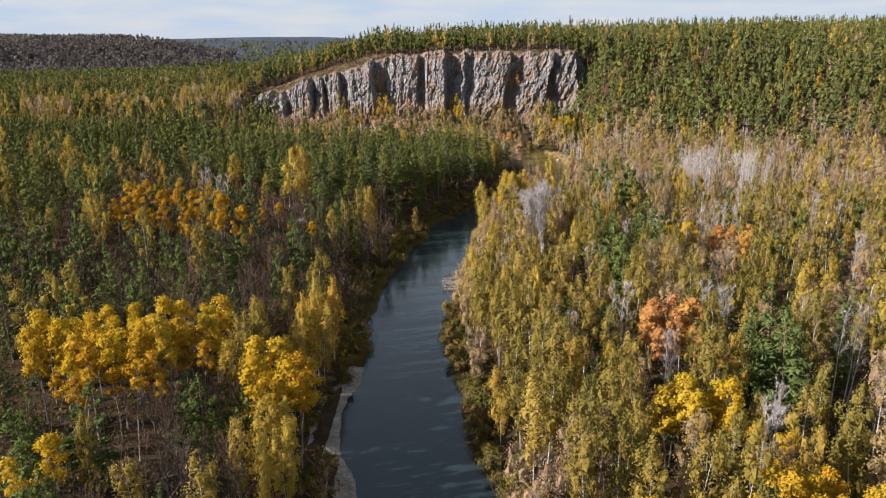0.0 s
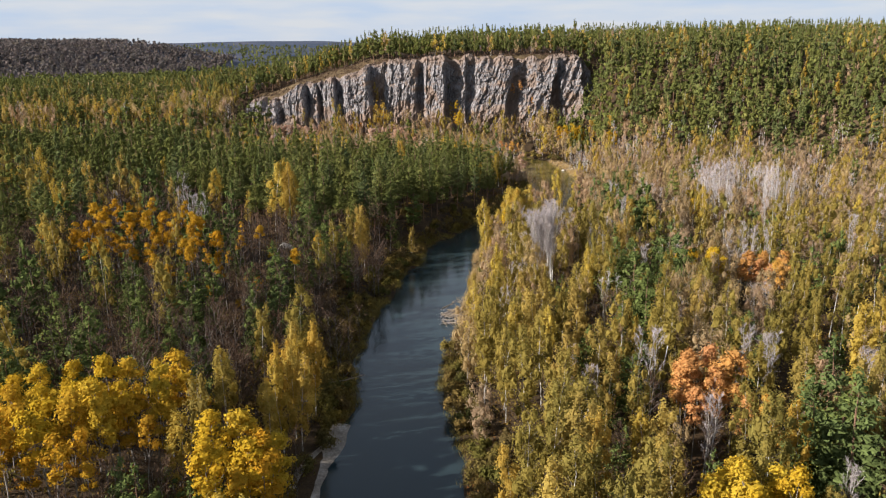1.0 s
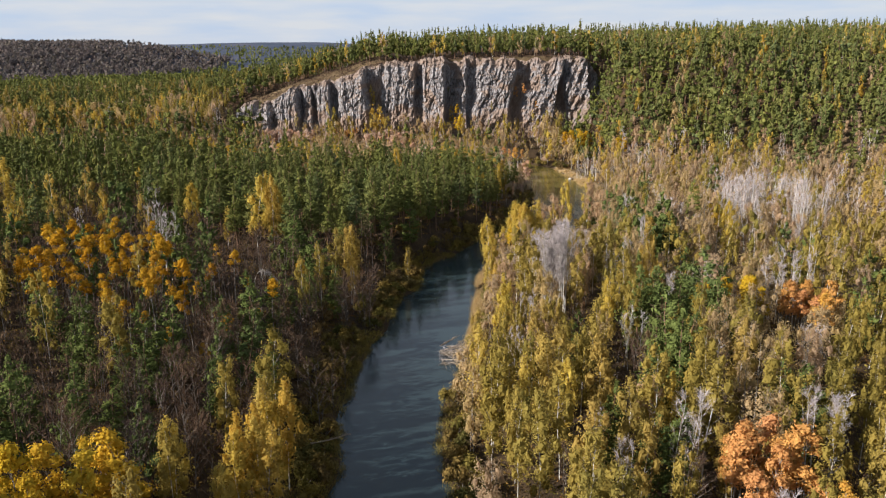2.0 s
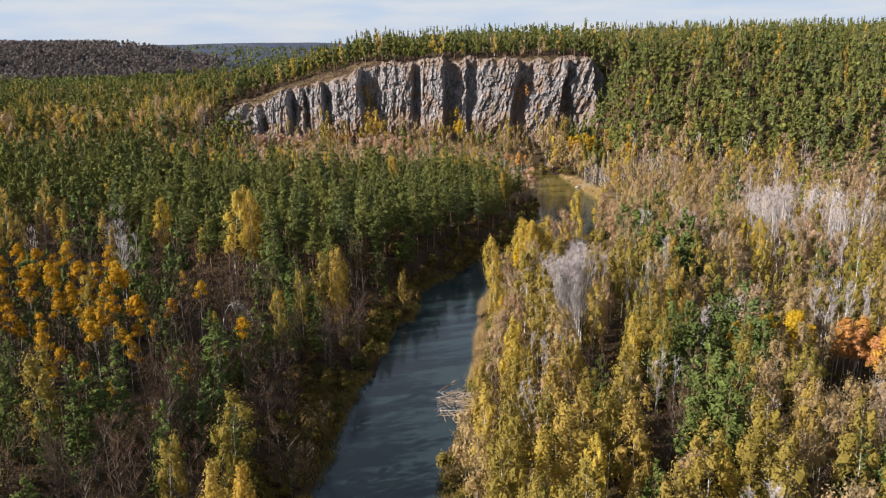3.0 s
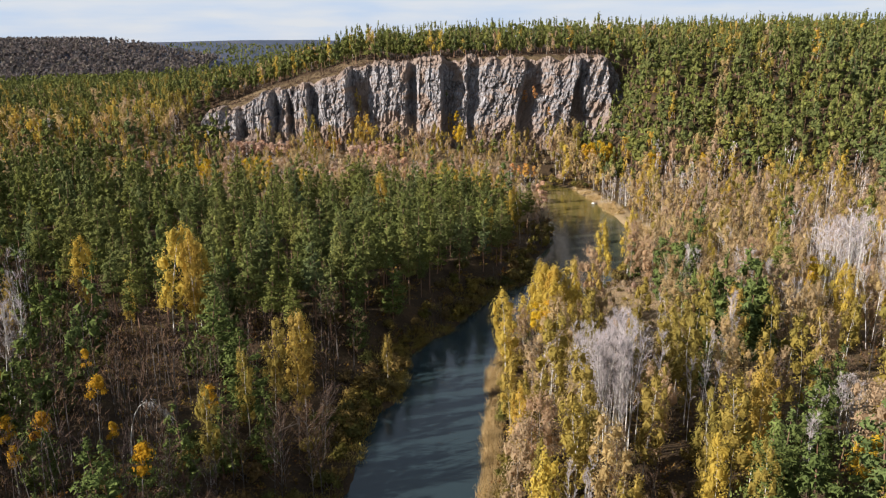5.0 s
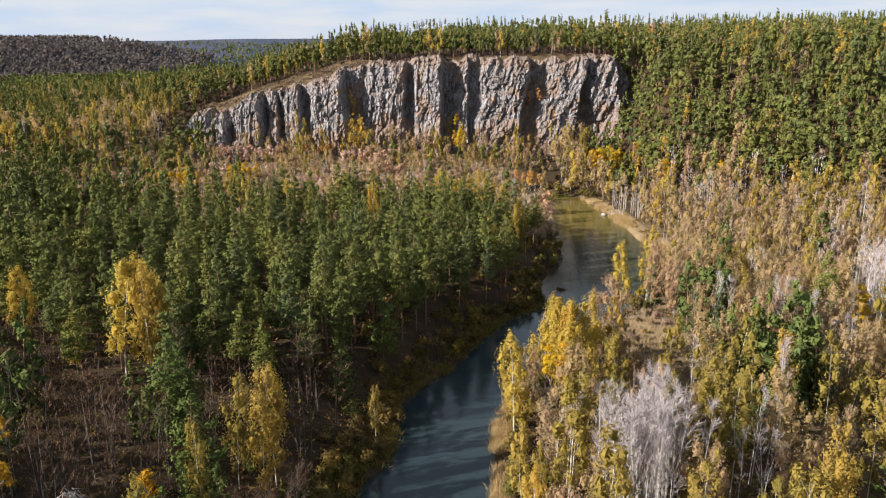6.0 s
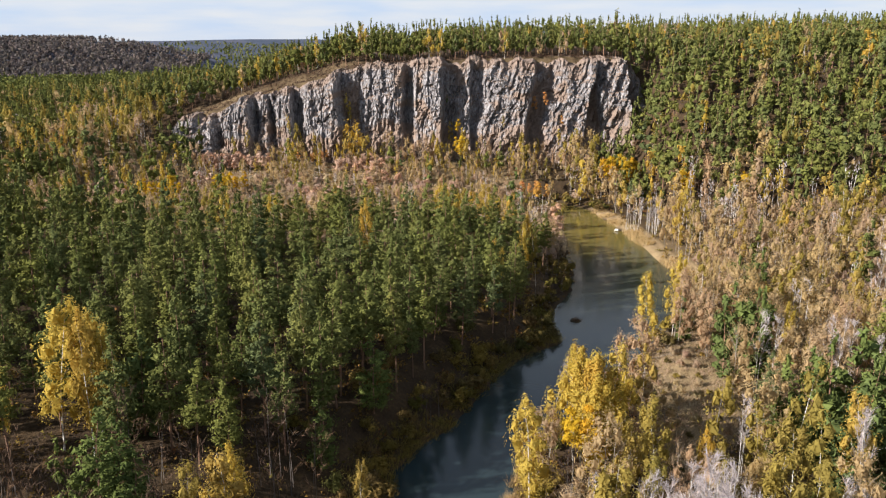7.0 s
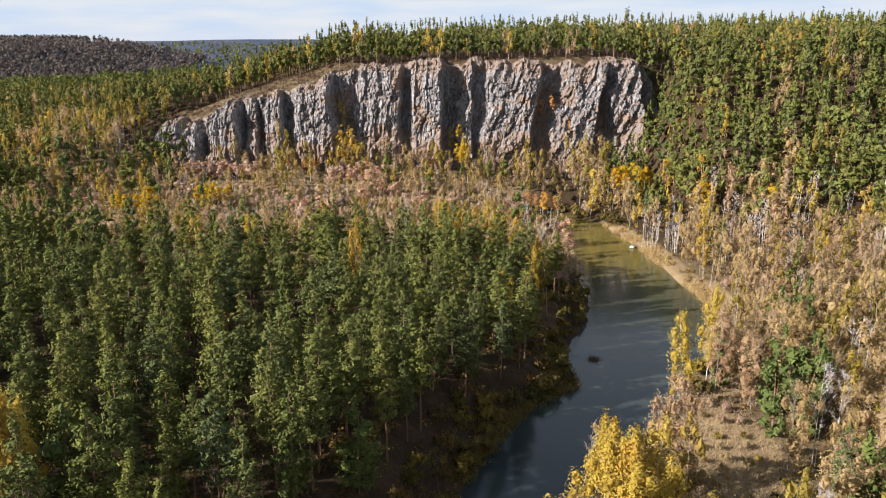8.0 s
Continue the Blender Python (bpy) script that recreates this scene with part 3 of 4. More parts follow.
def wood_tail():
    """No darker limbs on this tree."""
    return np.zeros((0, 3)), np.zeros((0, 3), int)


def aspen(seed, fine=1.0, height=18.0, puffs=11, wide=2.1, size=1.15, low=0.5, dense=1.0):
    """Aspen or goat willow: slim stem, limbs, and a crown of rounded leafy puffs."""
    r = np.random.default_rng(seed)
    sharp = fine > 0.5
    pts, rad = stem(height * 0.93, 0.13, r, 0.9, 5, 5)
    wood, limbs, cen, rads = [tube(pts, rad, 4 if sharp else 3)], [], [], []
    for k in range(puffs):
        f = k / max(1, puffs - 1)
        a = k * 2.4 + r.normal(0, 0.4)
        reach = wide * math.sqrt(max(0.02, 1 - f * f)) * r.uniform(0.5, 1.0)
        zz = height * (low + (0.95 - low) * (0.05 + 0.95 * f)) + r.normal(0, 0.5)
        c = at_height(pts, zz) + np.array([math.cos(a) * reach, math.sin(a) * reach, 0])
        if sharp:
            limbs.append(tube([at_height(pts, zz - 1.6 - reach * 0.7), c], [0.05, 0.015], 3))
        sz = size * r.uniform(0.75, 1.25)
        cen.append(c), rads.append((sz, sz, 0.9 * sz))
    crown = clumps(cen, rads, np.zeros(len(cen)), r, 0.6, 112 * fine * dense * size ** 2, 0.20 / fine ** 0.5, 0.36, 1.0, 0.85)
    return join(wood), limbs or [wood_tail()], crown


def birch(seed, fine=1.0, height=20.0, wide=2.3, leafy=1.0, low=0.35, stems=1, core=0.46):
    """Slender birch: white stem, thin rising limbs, and hanging feathery masses of small leaves."""
    r = np.random.default_rng(seed)
    sharp, far = fine > 0.5, fine < 0.2
    wood, limbs, cen, rads = [], [], [], []
    for s in range(stems):
        pts, rad = stem(height * r.uniform(0.88, 1.0), 0.095, r, 1.0, 5, 6 if sharp else 3)
        if stems > 1:
            pts[:, :2] += pts[:, 2:3] * r.normal(0, 0.08, 2)
        wood.append(tube(pts, rad, 4 if sharp else 3))
        count = max(3, int((17 if sharp else 4 if far else 10) / stems ** 0.6))
        for k in range(count):
            f = (k + r.uniform(0.2, 0.8)) / count
            p = math.sin(math.pi * (0.14 + 0.78 * f)) ** 0.7
            a = k * 2.4 + r.normal(0, 0.5)
            ln = wide * p * r.uniform(0.3, 0.8)
            zz = height * (low + (0.99 - low) * f)
            b = at_height(pts, min(zz, pts[-1, 2]))
            c = np.array([b[0] + math.cos(a) * ln, b[1] + math.sin(a) * ln, zz - 0.2])
            q = (0.40 if sharp else 0.68 if far else 0.46) * wide * p * r.uniform(0.75, 1.25) + 0.22
            cen.append(c), rads.append((q, q, q * 1.15 + height * (1 - low) * (0.12 if far else 0.06)))
            if sharp:
                limbs.append(tube([at_height(pts, max(0.5, min(zz, pts[-1, 2]) - 0.6 - ln)), c + [0, 0, 0.3]], [0.035, 0.01], 3))
    crown = clumps(cen, rads, np.zeros(len(cen)), r, core, (84 if sharp else 170 * fine if far else 95 * fine) * leafy, 0.15 / fine ** (0.62 if far else 0.5), 0.40, 1.35, 0.7, -0.9)
    return join(wood), limbs or [wood_tail()], crown


def bare(seed, fine=1.0, height=19.0, wide=1.9, low=0.36, stems=1, dense=1.0, girth=0.08, steep=1.35):
    """Leafless tree: slim stems, steep limbs, and a haze of fine twigs."""
    r = np.random.default_rng(seed)
    sharp = fine > 0.5
    wood, limbs, tw = [], [], []
    for s in range(stems):
        pts, rad = stem(height * r.uniform(0.85, 1.0), girth, r, 0.4, 5, 6 if sharp else 3)
        if stems > 1:
            pts[:, :2] += pts[:, 2:3] * r.normal(0, 0.03, 2) + r.normal(0, 0.9, 2)
        wood.append(tube(pts, rad, 4 if sharp else 3))
        count = int((20 if sharp else 12) / stems ** 0.5)
        for k in range(count):
            f = (k + r.random()) / count
            b = at_height(pts, min(height * (low + (0.96 - low) * f), pts[-1, 2] - 0.2))
            a = r.uniform(0, 6.28)
            ln = wide * (0.4 + 0.9 * math.sin(math.pi * min(1, f * 0.85 + 0.18))) * r.uniform(0.6, 1.15)
            dirn = np.array([math.cos(a), math.sin(a), steep])
            e = b + dirn * ln
            if sharp:
                limbs.append(tube([b, e], [0.028, 0.008], 3))
            n = max(5, int((54 if sharp else 34) * fine * dense))
            t = 0.15 + 0.85 * r.random((n, 1))
            st = b + (e - b) * t
            tw.append(slivers(st, st + np.column_stack([r.normal(0, 0.38, (n, 2)) + dirn[None, :2] * 0.3, r.uniform(0.25, 1.2, n)]), 0.013 / fine ** 1.0, r))
    return join(wood), limbs or [wood_tail()], join(tw)


def withered(seed, fine=1.0):
    """Half-bare birch: fine twigs with a thin scatter of withered leaves."""
    wood, limbs, twigs = bare(seed, fine, 17.0, 1.9, 0.18, 2, 0.5)
    return wood, limbs, join([twigs, birch(seed, fine, 17.0, 2.9, 0.85, 0.16, 2, 0.42)[2]])


def bush(seed, fine=1.0, height=3.6, wide=2.2, lobes=6):
    """Willow bush or shrub: several leafy lobes on short stems."""
    r = np.random.default_rng(seed)
    wood, cen, rads = [], [], []
    for k in range(lobes):
        a, rad = r.uniform(0, 6.28), wide * (0.0 if k == 0 else r.uniform(0.35, 0.9))
        h = height * (1.0 if k == 0 else r.uniform(0.5, 0.95))
        top = np.array([math.cos(a) * rad, math.sin(a) * rad, h * 0.6])
        wood.append(tube([[0, 0, -0.3], top], [0.05, 0.02], 3))
        cen.append(top), rads.append((wide * 0.45, wide * 0.45, h * 0.45))
    return join(wood), [wood_tail()], clumps(cen, rads, np.zeros(len(cen)), r, 0.55, 78 * fine, 0.20 / fine ** 0.5, 0.42, 1.5, 0.75)


# code: name, label, category, builder, bark, leaf or twig material
KINDS = {
    "P": ("pine_tree", "tall green Scots pine with a bare reddish trunk", "tree", lambda s, f: pine(s, f), M_PBARK, M_PINE),
    "D": ("dense_pine_tree", "dark green bushy pine branched almost to the ground", "tree", lambda s, f: pine(s, f, 0.10, 4.0, 16.0, 0.5), M_PBARK, M_DPINE),
    "B": ("birch_tree", "slender white-stemmed birch with thin olive-green leaves", "tree", lambda s, f: birch(s, f, 20.0, 2.9, 1.1, 0.22), M_WBARK, M_BIRCH),
    "Y": ("golden_birch_tree", "white-stemmed birch with pale golden autumn leaves", "tree", lambda s, f: birch(s, f, 19.0, 2.6, 1.2, 0.22), M_WBARK, M_GOLD),
    "T": ("tan_birch_tree", "thin birch with sparse tan withered leaves", "tree", lambda s, f: withered(s, f), M_TBARK, M_TAN),
    "N": ("bare_birch_tree", "leafless birch with pale trunk and grey twigs", "tree", lambda s, f: bare(s, f, 19.0, 0.95, 0.34, 3, 1.0, 0.085, 2.3), M_WBARK, M_TWIG),
    "G": ("bare_alder_tree", "leafless alder toned dark as in shade, with a haze of brown twigs", "tree", lambda s, f: bare(s, f, 14.0, 2.1, 0.15, 2, 1.5, 0.075), M_DBARK, M_BROWN),
    "A": ("yellow_aspen_tree", "yellow autumn aspen with rounded leafy crown on slim trunk", "tree", lambda s, f: aspen(s, f), M_GBARK, M_YEL),
    "C": ("slim_aspen_tree", "slim aspen with a small round amber-yellow crown", "tree", lambda s, f: aspen(s, f, 17.0, 6, 1.15, 0.95, 0.74), M_GBARK, M_AMBER),
    "O": ("orange_aspen_tree", "orange autumn aspen with rounded leafy crown", "tree", lambda s, f: aspen(s, f), M_GBARK, M_ORG),
    "K": ("pink_aspen_tree", "low pinkish-red autumn aspen in the meadow", "tree", lambda s, f: aspen(s, f, 9.0, 8, 2.2, 1.2, 0.35), M_GBARK, M_PINK),
    "S": ("willow_bush", "olive and brown willow bush on the river bank", "bush", lambda s, f: bush(s, f), M_GBARK, M_BUSH),
    "H": ("dry_shrub", "pale straw-coloured dry shrub with thin stems", "bush", lambda s, f: bush(s, f, 5.5, 2.4, 7), M_GBARK, M_SHRUB),
}
CODES = "PDBYTNGACOKSH"
NAT = dict(zip(CODES, (21, 16, 20, 19, 17, 19, 14, 18, 17, 18, 9, 3.6, 5.5)))


# ---- where the trees stand ----
trees = []          # (code, x, y, height)
grown = np.random.default_rng(21)


def grow(code, x, y, h=None):
    trees.append((code, x, y, h if h else NAT[code] * grown.uniform(0.78, 1.12)))


def group(code, cx, cy, rx, ry, count, h, vary=0.15):
    """A clump of alike trees, loosely even over an ellipse."""
    for k in range(count):
        a, q = k * 2.39996 + grown.normal(0, 0.25), math.sqrt((k + 0.5) / count)
        grow(code, cx + rx * q * math.cos(a), cy + ry * q * math.sin(a), h * grown.uniform(1 - vary, 1 + vary))


TAKEN = []


def clump(code, cx, cy, rx, ry, count, h, vary=0.15):
    TAKEN.append((cx, cy, rx + 1.5, ry + 1.5))
    group(code, cx, cy, rx, ry, count, h, vary)


# left bank
clump("A", -57, 122, 13, 13, 20, 17)
clump("C", -52, 108, 9, 6, 9, 16)
clump("A", -66, 121, 5, 5, 4, 17)
clump("A", -45, 131, 6, 9, 9, 18)
clump("A", -27, 117, 4.5, 9, 8, 19)
clump("Y", -27, 152, 3.5, 14, 9, 19)
clump("Y", -25, 101, 5, 6, 5, 15)
group("C", -84, 224, 19, 23, 46, 16.5)
group("C", -60, 207, 10, 17, 18, 14.5, 0.25)
group("C", -46, 200, 10, 26, 7, 9, 0.3)
clump("A", -54, 82, 6, 6, 5, 14)
clump("Y", -53, 284, 5, 5, 5, 22)
TAKEN.append((-52, 275, 7, 7))
for x, y, h in ((-42.5, 151, 15), (-76, 168, 16), (-44, 195, 15), (-63, 234, 17), (-74, 200, 14), (-36, 113, 12), (-52, 176, 14), (-38, 215, 15), (-33, 232, 13)):
    grow("D", x, y, h)
# right bank
clump("O", 45, 145, 6, 6, 8, 17)
clump("O", 52, 137, 3, 4, 3, 15)
clump("A", 40, 110, 7, 6, 12, 17)
clump("A", 48, 83, 8, 6, 10, 16)
clump("A", 28, 81, 4, 3, 4, 14)
clump("A", 49, 100, 3, 3, 3, 15)
clump("Y", 31, 125, 3, 4, 3, 17)
clump("A", 70, 223, 8, 5, 13, 14)
clump("O", 85, 217, 7, 6, 12, 14)
TAKEN.append((76, 206, 15, 9))
clump("N", 29.5, 247, 4.5, 7, 24, 22)
TAKEN.append((70, 238, 6, 6))
clump("N", 108, 324, 7, 7, 30, 23)
TAKEN.append((103, 308, 9, 9))
clump("N", 125, 306, 7, 6, 15, 23)
clump("N", 129, 336, 9, 8, 18, 21)
clump("A", 97, 316, 3, 4, 4, 13)
clump("N", 70, 246, 4, 4, 5, 12)
clump("Y", 27, 289, 3.5, 9, 11, 19)
clump("A", 24, 282, 2.5, 4, 3, 15)
clump("D", 67, 330, 6, 7, 5, 16)
clump("D", 67, 287, 9, 9, 10, 19)
clump("D", 80, 362, 5, 5, 4, 16)
clump("D", 49, 218, 5, 8, 6, 20)
clump("D", 46, 188, 4, 6, 5, 20)
clump("D", 58, 127, 4, 8, 5, 22)
clump("D", 61, 212, 3.5, 4, 4, 22)
clump("D", 60, 170, 3, 4, 3, 17)
for x, y, h in ((27, 129, 13), (32, 153, 16), (28, 79, 12), (33, 83, 13), (27, 163, 15), (70, 357, 12), (59, 346, 13), (72, 254, 15)):
    grow("D", x, y, h)
# foot of the cliff and the far bend
clump("A", 83, 526, 9, 7, 15, 17)
clump("A", 100, 482, 4, 4, 5, 15)
clump("A", 116, 465, 3.5, 4, 4, 12)
clump("O", 42, 506, 6, 6, 6, 11)
clump("N", 80, 464, 7, 9, 11, 11, 0.3)
clump("K", -102, 552, 18, 5, 30, 7)
clump("O", -62, 557, 8, 4, 10, 7)
clump("K", -38, 546, 14, 5, 22, 7)
clump("A", -116, 490, 10, 5, 14, 12)
clump("A", -90, 504, 8, 5, 11, 11)
clump("K", -54, 502, 9, 5, 12, 7)
clump("K", -145, 508, 9, 5, 10, 7)
clump("D", -122, 524, 3, 4, 3, 12)
clump("D", -160, 536, 7, 4, 5, 9)
clump("P", 105, 572, 9, 16, 16, 15)
clump("Y", -42, 560, 2, 2, 2, 20)
clump("A", 10, 556, 3, 5, 4, 15)


def stand_front(x):
    return np.interp(x, (-260, -200, -150, -104, -75, -60, -36, -20, 0, 10, 30), (420, 370, 332, 306, 286, 268, 278, 268, 285, 308, 350))


def stand_back(x):
    return np.interp(x, (-260, -150, -100, -65, -12, 28, 50), (455, 445, 408, 394, 416, 412, 425))


def pick(weights):
    codes, w = zip(*weights)
    w = np.cumsum(w)
    return codes[int(np.searchsorted(w, grown.random() * w[-1]))]


def wood_at(x, y):
    """The mixture that grows at a place, with the spacing in metres, or none."""
    dl, dr = float(bank_left(np.float64(y))) - x, x - float(bank_right(np.float64(y)))
    if y < 534 and max(dl, dr) < 1.6:
        return None, 4
    if -150 < x < 94 and 562 < y < 594:
        return None, 4
    if -140 < x < -40 and 590 < y < float(np.interp(x, (-140, -80, -40), (606, 618, 600))):
        return None, 4
    if y > 594 and x < 110 or y > 640:
        return ((("P", 0.88), ("Y", 0.06), ("T", 0.06)) if x > -140 else (("P", 0.74), ("B", 0.16), ("T", 0.10))), 4.9
    hr = float(hill_right(np.float64(x), np.float64(y)))
    if x > 78 and hr > 5 and y > 400:
        if hr > 55:
            return (("P", 0.68), ("Y", 0.18), ("T", 0.14)), 6.0
        return ((("P", 0.86), ("Y", 0.05), ("B", 0.05), ("T", 0.04)) if hr > 12 else (("T", 0.35), ("Y", 0.15), ("P", 0.32), ("N", 0.18))), 6.0
    if x < 50 and y > 534 and x > -120:
        return (("Y", 0.16), ("B", 0.18), ("T", 0.32), ("H", 0.30), ("P", 0.04)), 3.5
    if dl > 0 and y < 545 or x < -110:
        if x < -118 and y > 500:
            if float(vnoise(np.float64(x / 26), np.float64(y / 20), 16)) > 0.12:
                return (("P", 0.75), ("B", 0.25)), 4.8
            return (("T", 0.28), ("Y", 0.28), ("P", 0.06), ("N", 0.06), ("B", 0.32)), 4.9
        if y > float(stand_back(x)):
            if float(vnoise(np.float64(x / 22), np.float64(y / 9), 14)) > 0.32:
                return (("K", 0.7), ("H", 0.3)), 3.2
            if y < float(stand_back(x)) + 16 and float(vnoise(np.float64(x / 16), np.float64(y / 20), 15)) > 0.1:
                return (("Y", 0.4), ("K", 0.3), ("H", 0.3)), 3.2
            return (("H", 0.70), ("T", 0.16), ("N", 0.06), ("B", 0.06), ("D", 0.015)), 3.0
        if 9 < dl < 19 and y < 285 and x > -60:
            return (("G", 0.44), ("S", 0.22), ("B", 0.16), ("Y", 0.05), ("D", 0.12)), 4.0
        if dl < 9 + 3 * float(vnoise(np.float64(y / 9), np.float64(0.0), 8)):
            if y > 262 and dl > 3.5:
                return (("S", 0.70), ("G", 0.27), ("B", 0.03)), 2.9
            return (("S", 0.92), ("G", 0.08)), 2.5
        if y > float(stand_front(x)) and dl < 24 and y < 352:
            return (("P", 0.62), ("D", 0.14), ("S", 0.24)), 4.0
        if y > float(stand_front(x)):
            return (("P", 0.96), ("Y", 0.015), ("D", 0.025)), 6.0
        # mostly shade-toned alders: their dark colour imitates cloud shade over these woods
        if x < -112 and y > 215:
            return (("Y", 0.08), ("P", 0.40), ("B", 0.08), ("G", 0.44)), 4.8
        return (("G", 0.72), ("N", 0.01), ("B", 0.03), ("Y", 0.01), ("C", 0.01), ("D", 0.17), ("S", 0.05)), 3.9
    if 232 < y < 302 and dr < 2.6 or 366 < y < 500 and dr < 6.5:
        return None, 4
    if dr < 6:
        return (("S", 0.82), ("T", 0.08), ("Y", 0.10)), 2.5
    if clearing(np.array([x]), np.array([y]))[0] > 0.3:
        return (("H", 0.5), ("S", 0.42), ("T", 0.08)), 3.8
    if dr < 22 and y < 250:
        return (("B", 0.50), ("Y", 0.12), ("T", 0.12), ("S", 0.14), ("G", 0.07), ("N", 0.05)), 5.0
    if y < 285 and x > 55:
        return (("T", 0.20), ("B", 0.36), ("N", 0.12), ("G", 0.16), ("S", 0.10), ("D", 0.07), ("Y", 0.05)), 5.5
    if y < 285:
        return (("T", 0.14), ("B", 0.38), ("N", 0.06), ("G", 0.16), ("S", 0.12), ("D", 0.07), ("Y", 0.07)), 5.5
    return (("N", 0.13), ("T", 0.52), ("B", 0.14), ("Y", 0.05), ("H", 0.14), ("P", 0.02)), 5.1


def scatter():
    """A loose, uneven fill of the woods over the valley that the flight looks along."""
    cell, used = 2.6, {}
    ys = np.arange(72, 760, cell)
    for y0 in ys:
        half = min(0.60 * y0 + 10, 420)
        for x0 in np.arange(-half, half, cell):
            x, y = x0 + grown.uniform(-1.2, 1.2), y0 + grown.uniform(-1.2, 1.2)
            if y > 672 and -90 < x < 120 or hill_right(np.float64(x), np.float64(y)) > 60.5:
                continue
            mix, gap = wood_at(x, y)
            if mix is None or any(((x - a) / c) ** 2 + ((y - b) / d) ** 2 < 1 for a, b, c, d in TAKEN):
                continue
            k = (int(x // 6), int(y // 6))
            near = [p for i in (-1, 0, 1) for j in (-1, 0, 1) for p in used.get((k[0] + i, k[1] + j), ())]
            if any((x - a) ** 2 + (y - b) ** 2 < (0.5 * (gap + g)) ** 2 for a, b, g in near):
                continue
            code = pick(mix)
            used.setdefault(k, []).append((x, y, min(gap, 3.0) if code in "SH" else gap))
            h = NAT[code] * grown.uniform(0.70, 1.14)
            if y > 594 or (x > 78 and y > 440):
                h *= 0.80 if x > 95 and hill_right(np.float64(x), np.float64(y)) > 50 else 1.05 if x > 95 and y < 640 else 0.84
            if code in "HS" and clearing(np.array([x]), np.array([y]))[0] > 0.3:
                h *= 0.4
            if code in "GBTP" and y > 262 and y < 400 and 0 < float(bank_left(np.float64(y))) - x < 9:
                h *= grown.uniform(0.35, 0.7)
            if y > 430 and y < 545 and x < 60 and code in "HTNBY":
                h *= 0.95 if code == "H" else 0.62
            if 534 < y < 580 and -120 < x < 60:
                h *= grown.uniform(0.35, 1.0)
            grow(code, x, y, h)


scatter()

# ---- build the trees: the nearest of each kind as things, the others as joined woods ----
NEAR = {"P": 280, "D": 110, "B": 130, "Y": 90, "T": 140, "N": 80, "G": 110, "A": 150, "C": 110, "O": 40, "K": 30, "S": 260, "H": 50}
VARIANTS = {c: 6 if c in "PTBG" else 4 for c in CODES}


def trunk_mesh(name, wood, limbs, bark):
    """Stem and limbs in one mesh; the limbs take the darker bark."""
    (wv, wf), (lv, lf) = wood, join(limbs)
    me = mesh_from(name, np.concatenate([wv, lv]), np.concatenate([wf, lf + len(wv)]), bark)
    me.materials.append(M_GBARK)
    me.polygons.foreach_set("material_index", np.r_[np.zeros(len(wf), np.int32), np.ones(len(lf), np.int32)])
    return me


def place_trees():
    for code in CODES:
        name, label, cat, build, bark, leaf = KINDS[code]
        own = [t for t in trees if t[0] == code]
        own.sort(key=lambda t: abs(t[1] - 10) * 0.9 + max(0, t[2] - 200) * 0.55 + max(0, 120 - t[2]) * 0.5)
        near, rest = own[:NEAR[code]], own[NEAR[code]:]
        close = {"P": 0.9, "D": 0.85, "S": 0.85, "A": 1.0, "C": 0.9}.get(code, 0.74)
        shapes = []
        for k in range(VARIANTS[code]):
            wood, limbs, (lv, lf) = build(100 + k * 7 + ord(code), close)
            shapes.append((trunk_mesh("trunk", wood, limbs, bark), mesh_from("crown", lv, lf, leaf)))
        zs = ground_z([t[1] for t in near], [t[2] for t in near])
        for (c, x, y, h), z in zip(near, zs):
            k = int(grown.integers(len(shapes)))
            e = new(name)
            e.empty_display_size = 0.5
            s = h / NAT[code]
            wd = s * grown.uniform(0.88, 1.22)
            e.matrix_basis = Matrix.LocRotScale((x, y, float(z)), Euler((grown.normal(0, 0.025), grown.normal(0, 0.025), grown.uniform(0, 6.28))), (wd, wd, s))
            tagged(e, label, cat, "woods along the river")
            for part_name, me in zip(("trunk", "crown"), shapes[k]):
                new(part_name, me).parent = e
        # joined woods, in a middle and a far fineness
        for tag, lo, hi, fine in (("", 0, 440, 0.40 if code in "TBY" else 0.3), ("far_", 440, 9999, 0.15 if code in "HKS" else 0.08 if code == "P" else 0.13)):
            part_of = [t for t in rest if lo <= t[2] < hi]
            if not part_of:
                continue
            lods = [build(500 + k * 13 + ord(code), fine) for k in range(6)]
            woods, crowns, tints = [], [], []
            zs = ground_z([t[1] for t in part_of], [t[2] for t in part_of])
            for (c, x, y, h), z in zip(part_of, zs):
                wood, limbs, (lv, lf) = lods[int(grown.integers(len(lods)))]
                a, s = grown.uniform(0, 6.28), h / NAT[code]
                wd = s * grown.uniform(0.88, 1.22)
                rot = np.array([[math.cos(a) * wd, -math.sin(a) * wd, 0], [math.sin(a) * wd, math.cos(a) * wd, 0], [0, 0, s]])
                woods.append((wood[0] @ rot.T + [x, y, z], wood[1]))
                crowns.append((lv @ rot.T + [x, y, z], lf))
                tints.append(np.full(len(lv), grown.random()))
            e = tagged(new(tag + name.replace("_tree", "_wood")), label + ", many together", "woods", kind="stuff")
            new("trunks", mesh_from("trunks", *join(woods), bark)).parent = e
            me = mesh_from("crowns", *join(crowns), leaf)
            set_attr(me, "tint", np.concatenate(tints))
            new("crowns", me).parent = e


place_trees()


def cliff_at(x, z):
    """The rock surface's place at this breadth and height."""
    j = int(np.argmin(np.abs(cx_ - x)))
    i = int(np.argmin(np.abs(CZ[:100, j] - z)))
    return float(CX[i, j]), float(CY[i, j]), float(CZ[i, j])


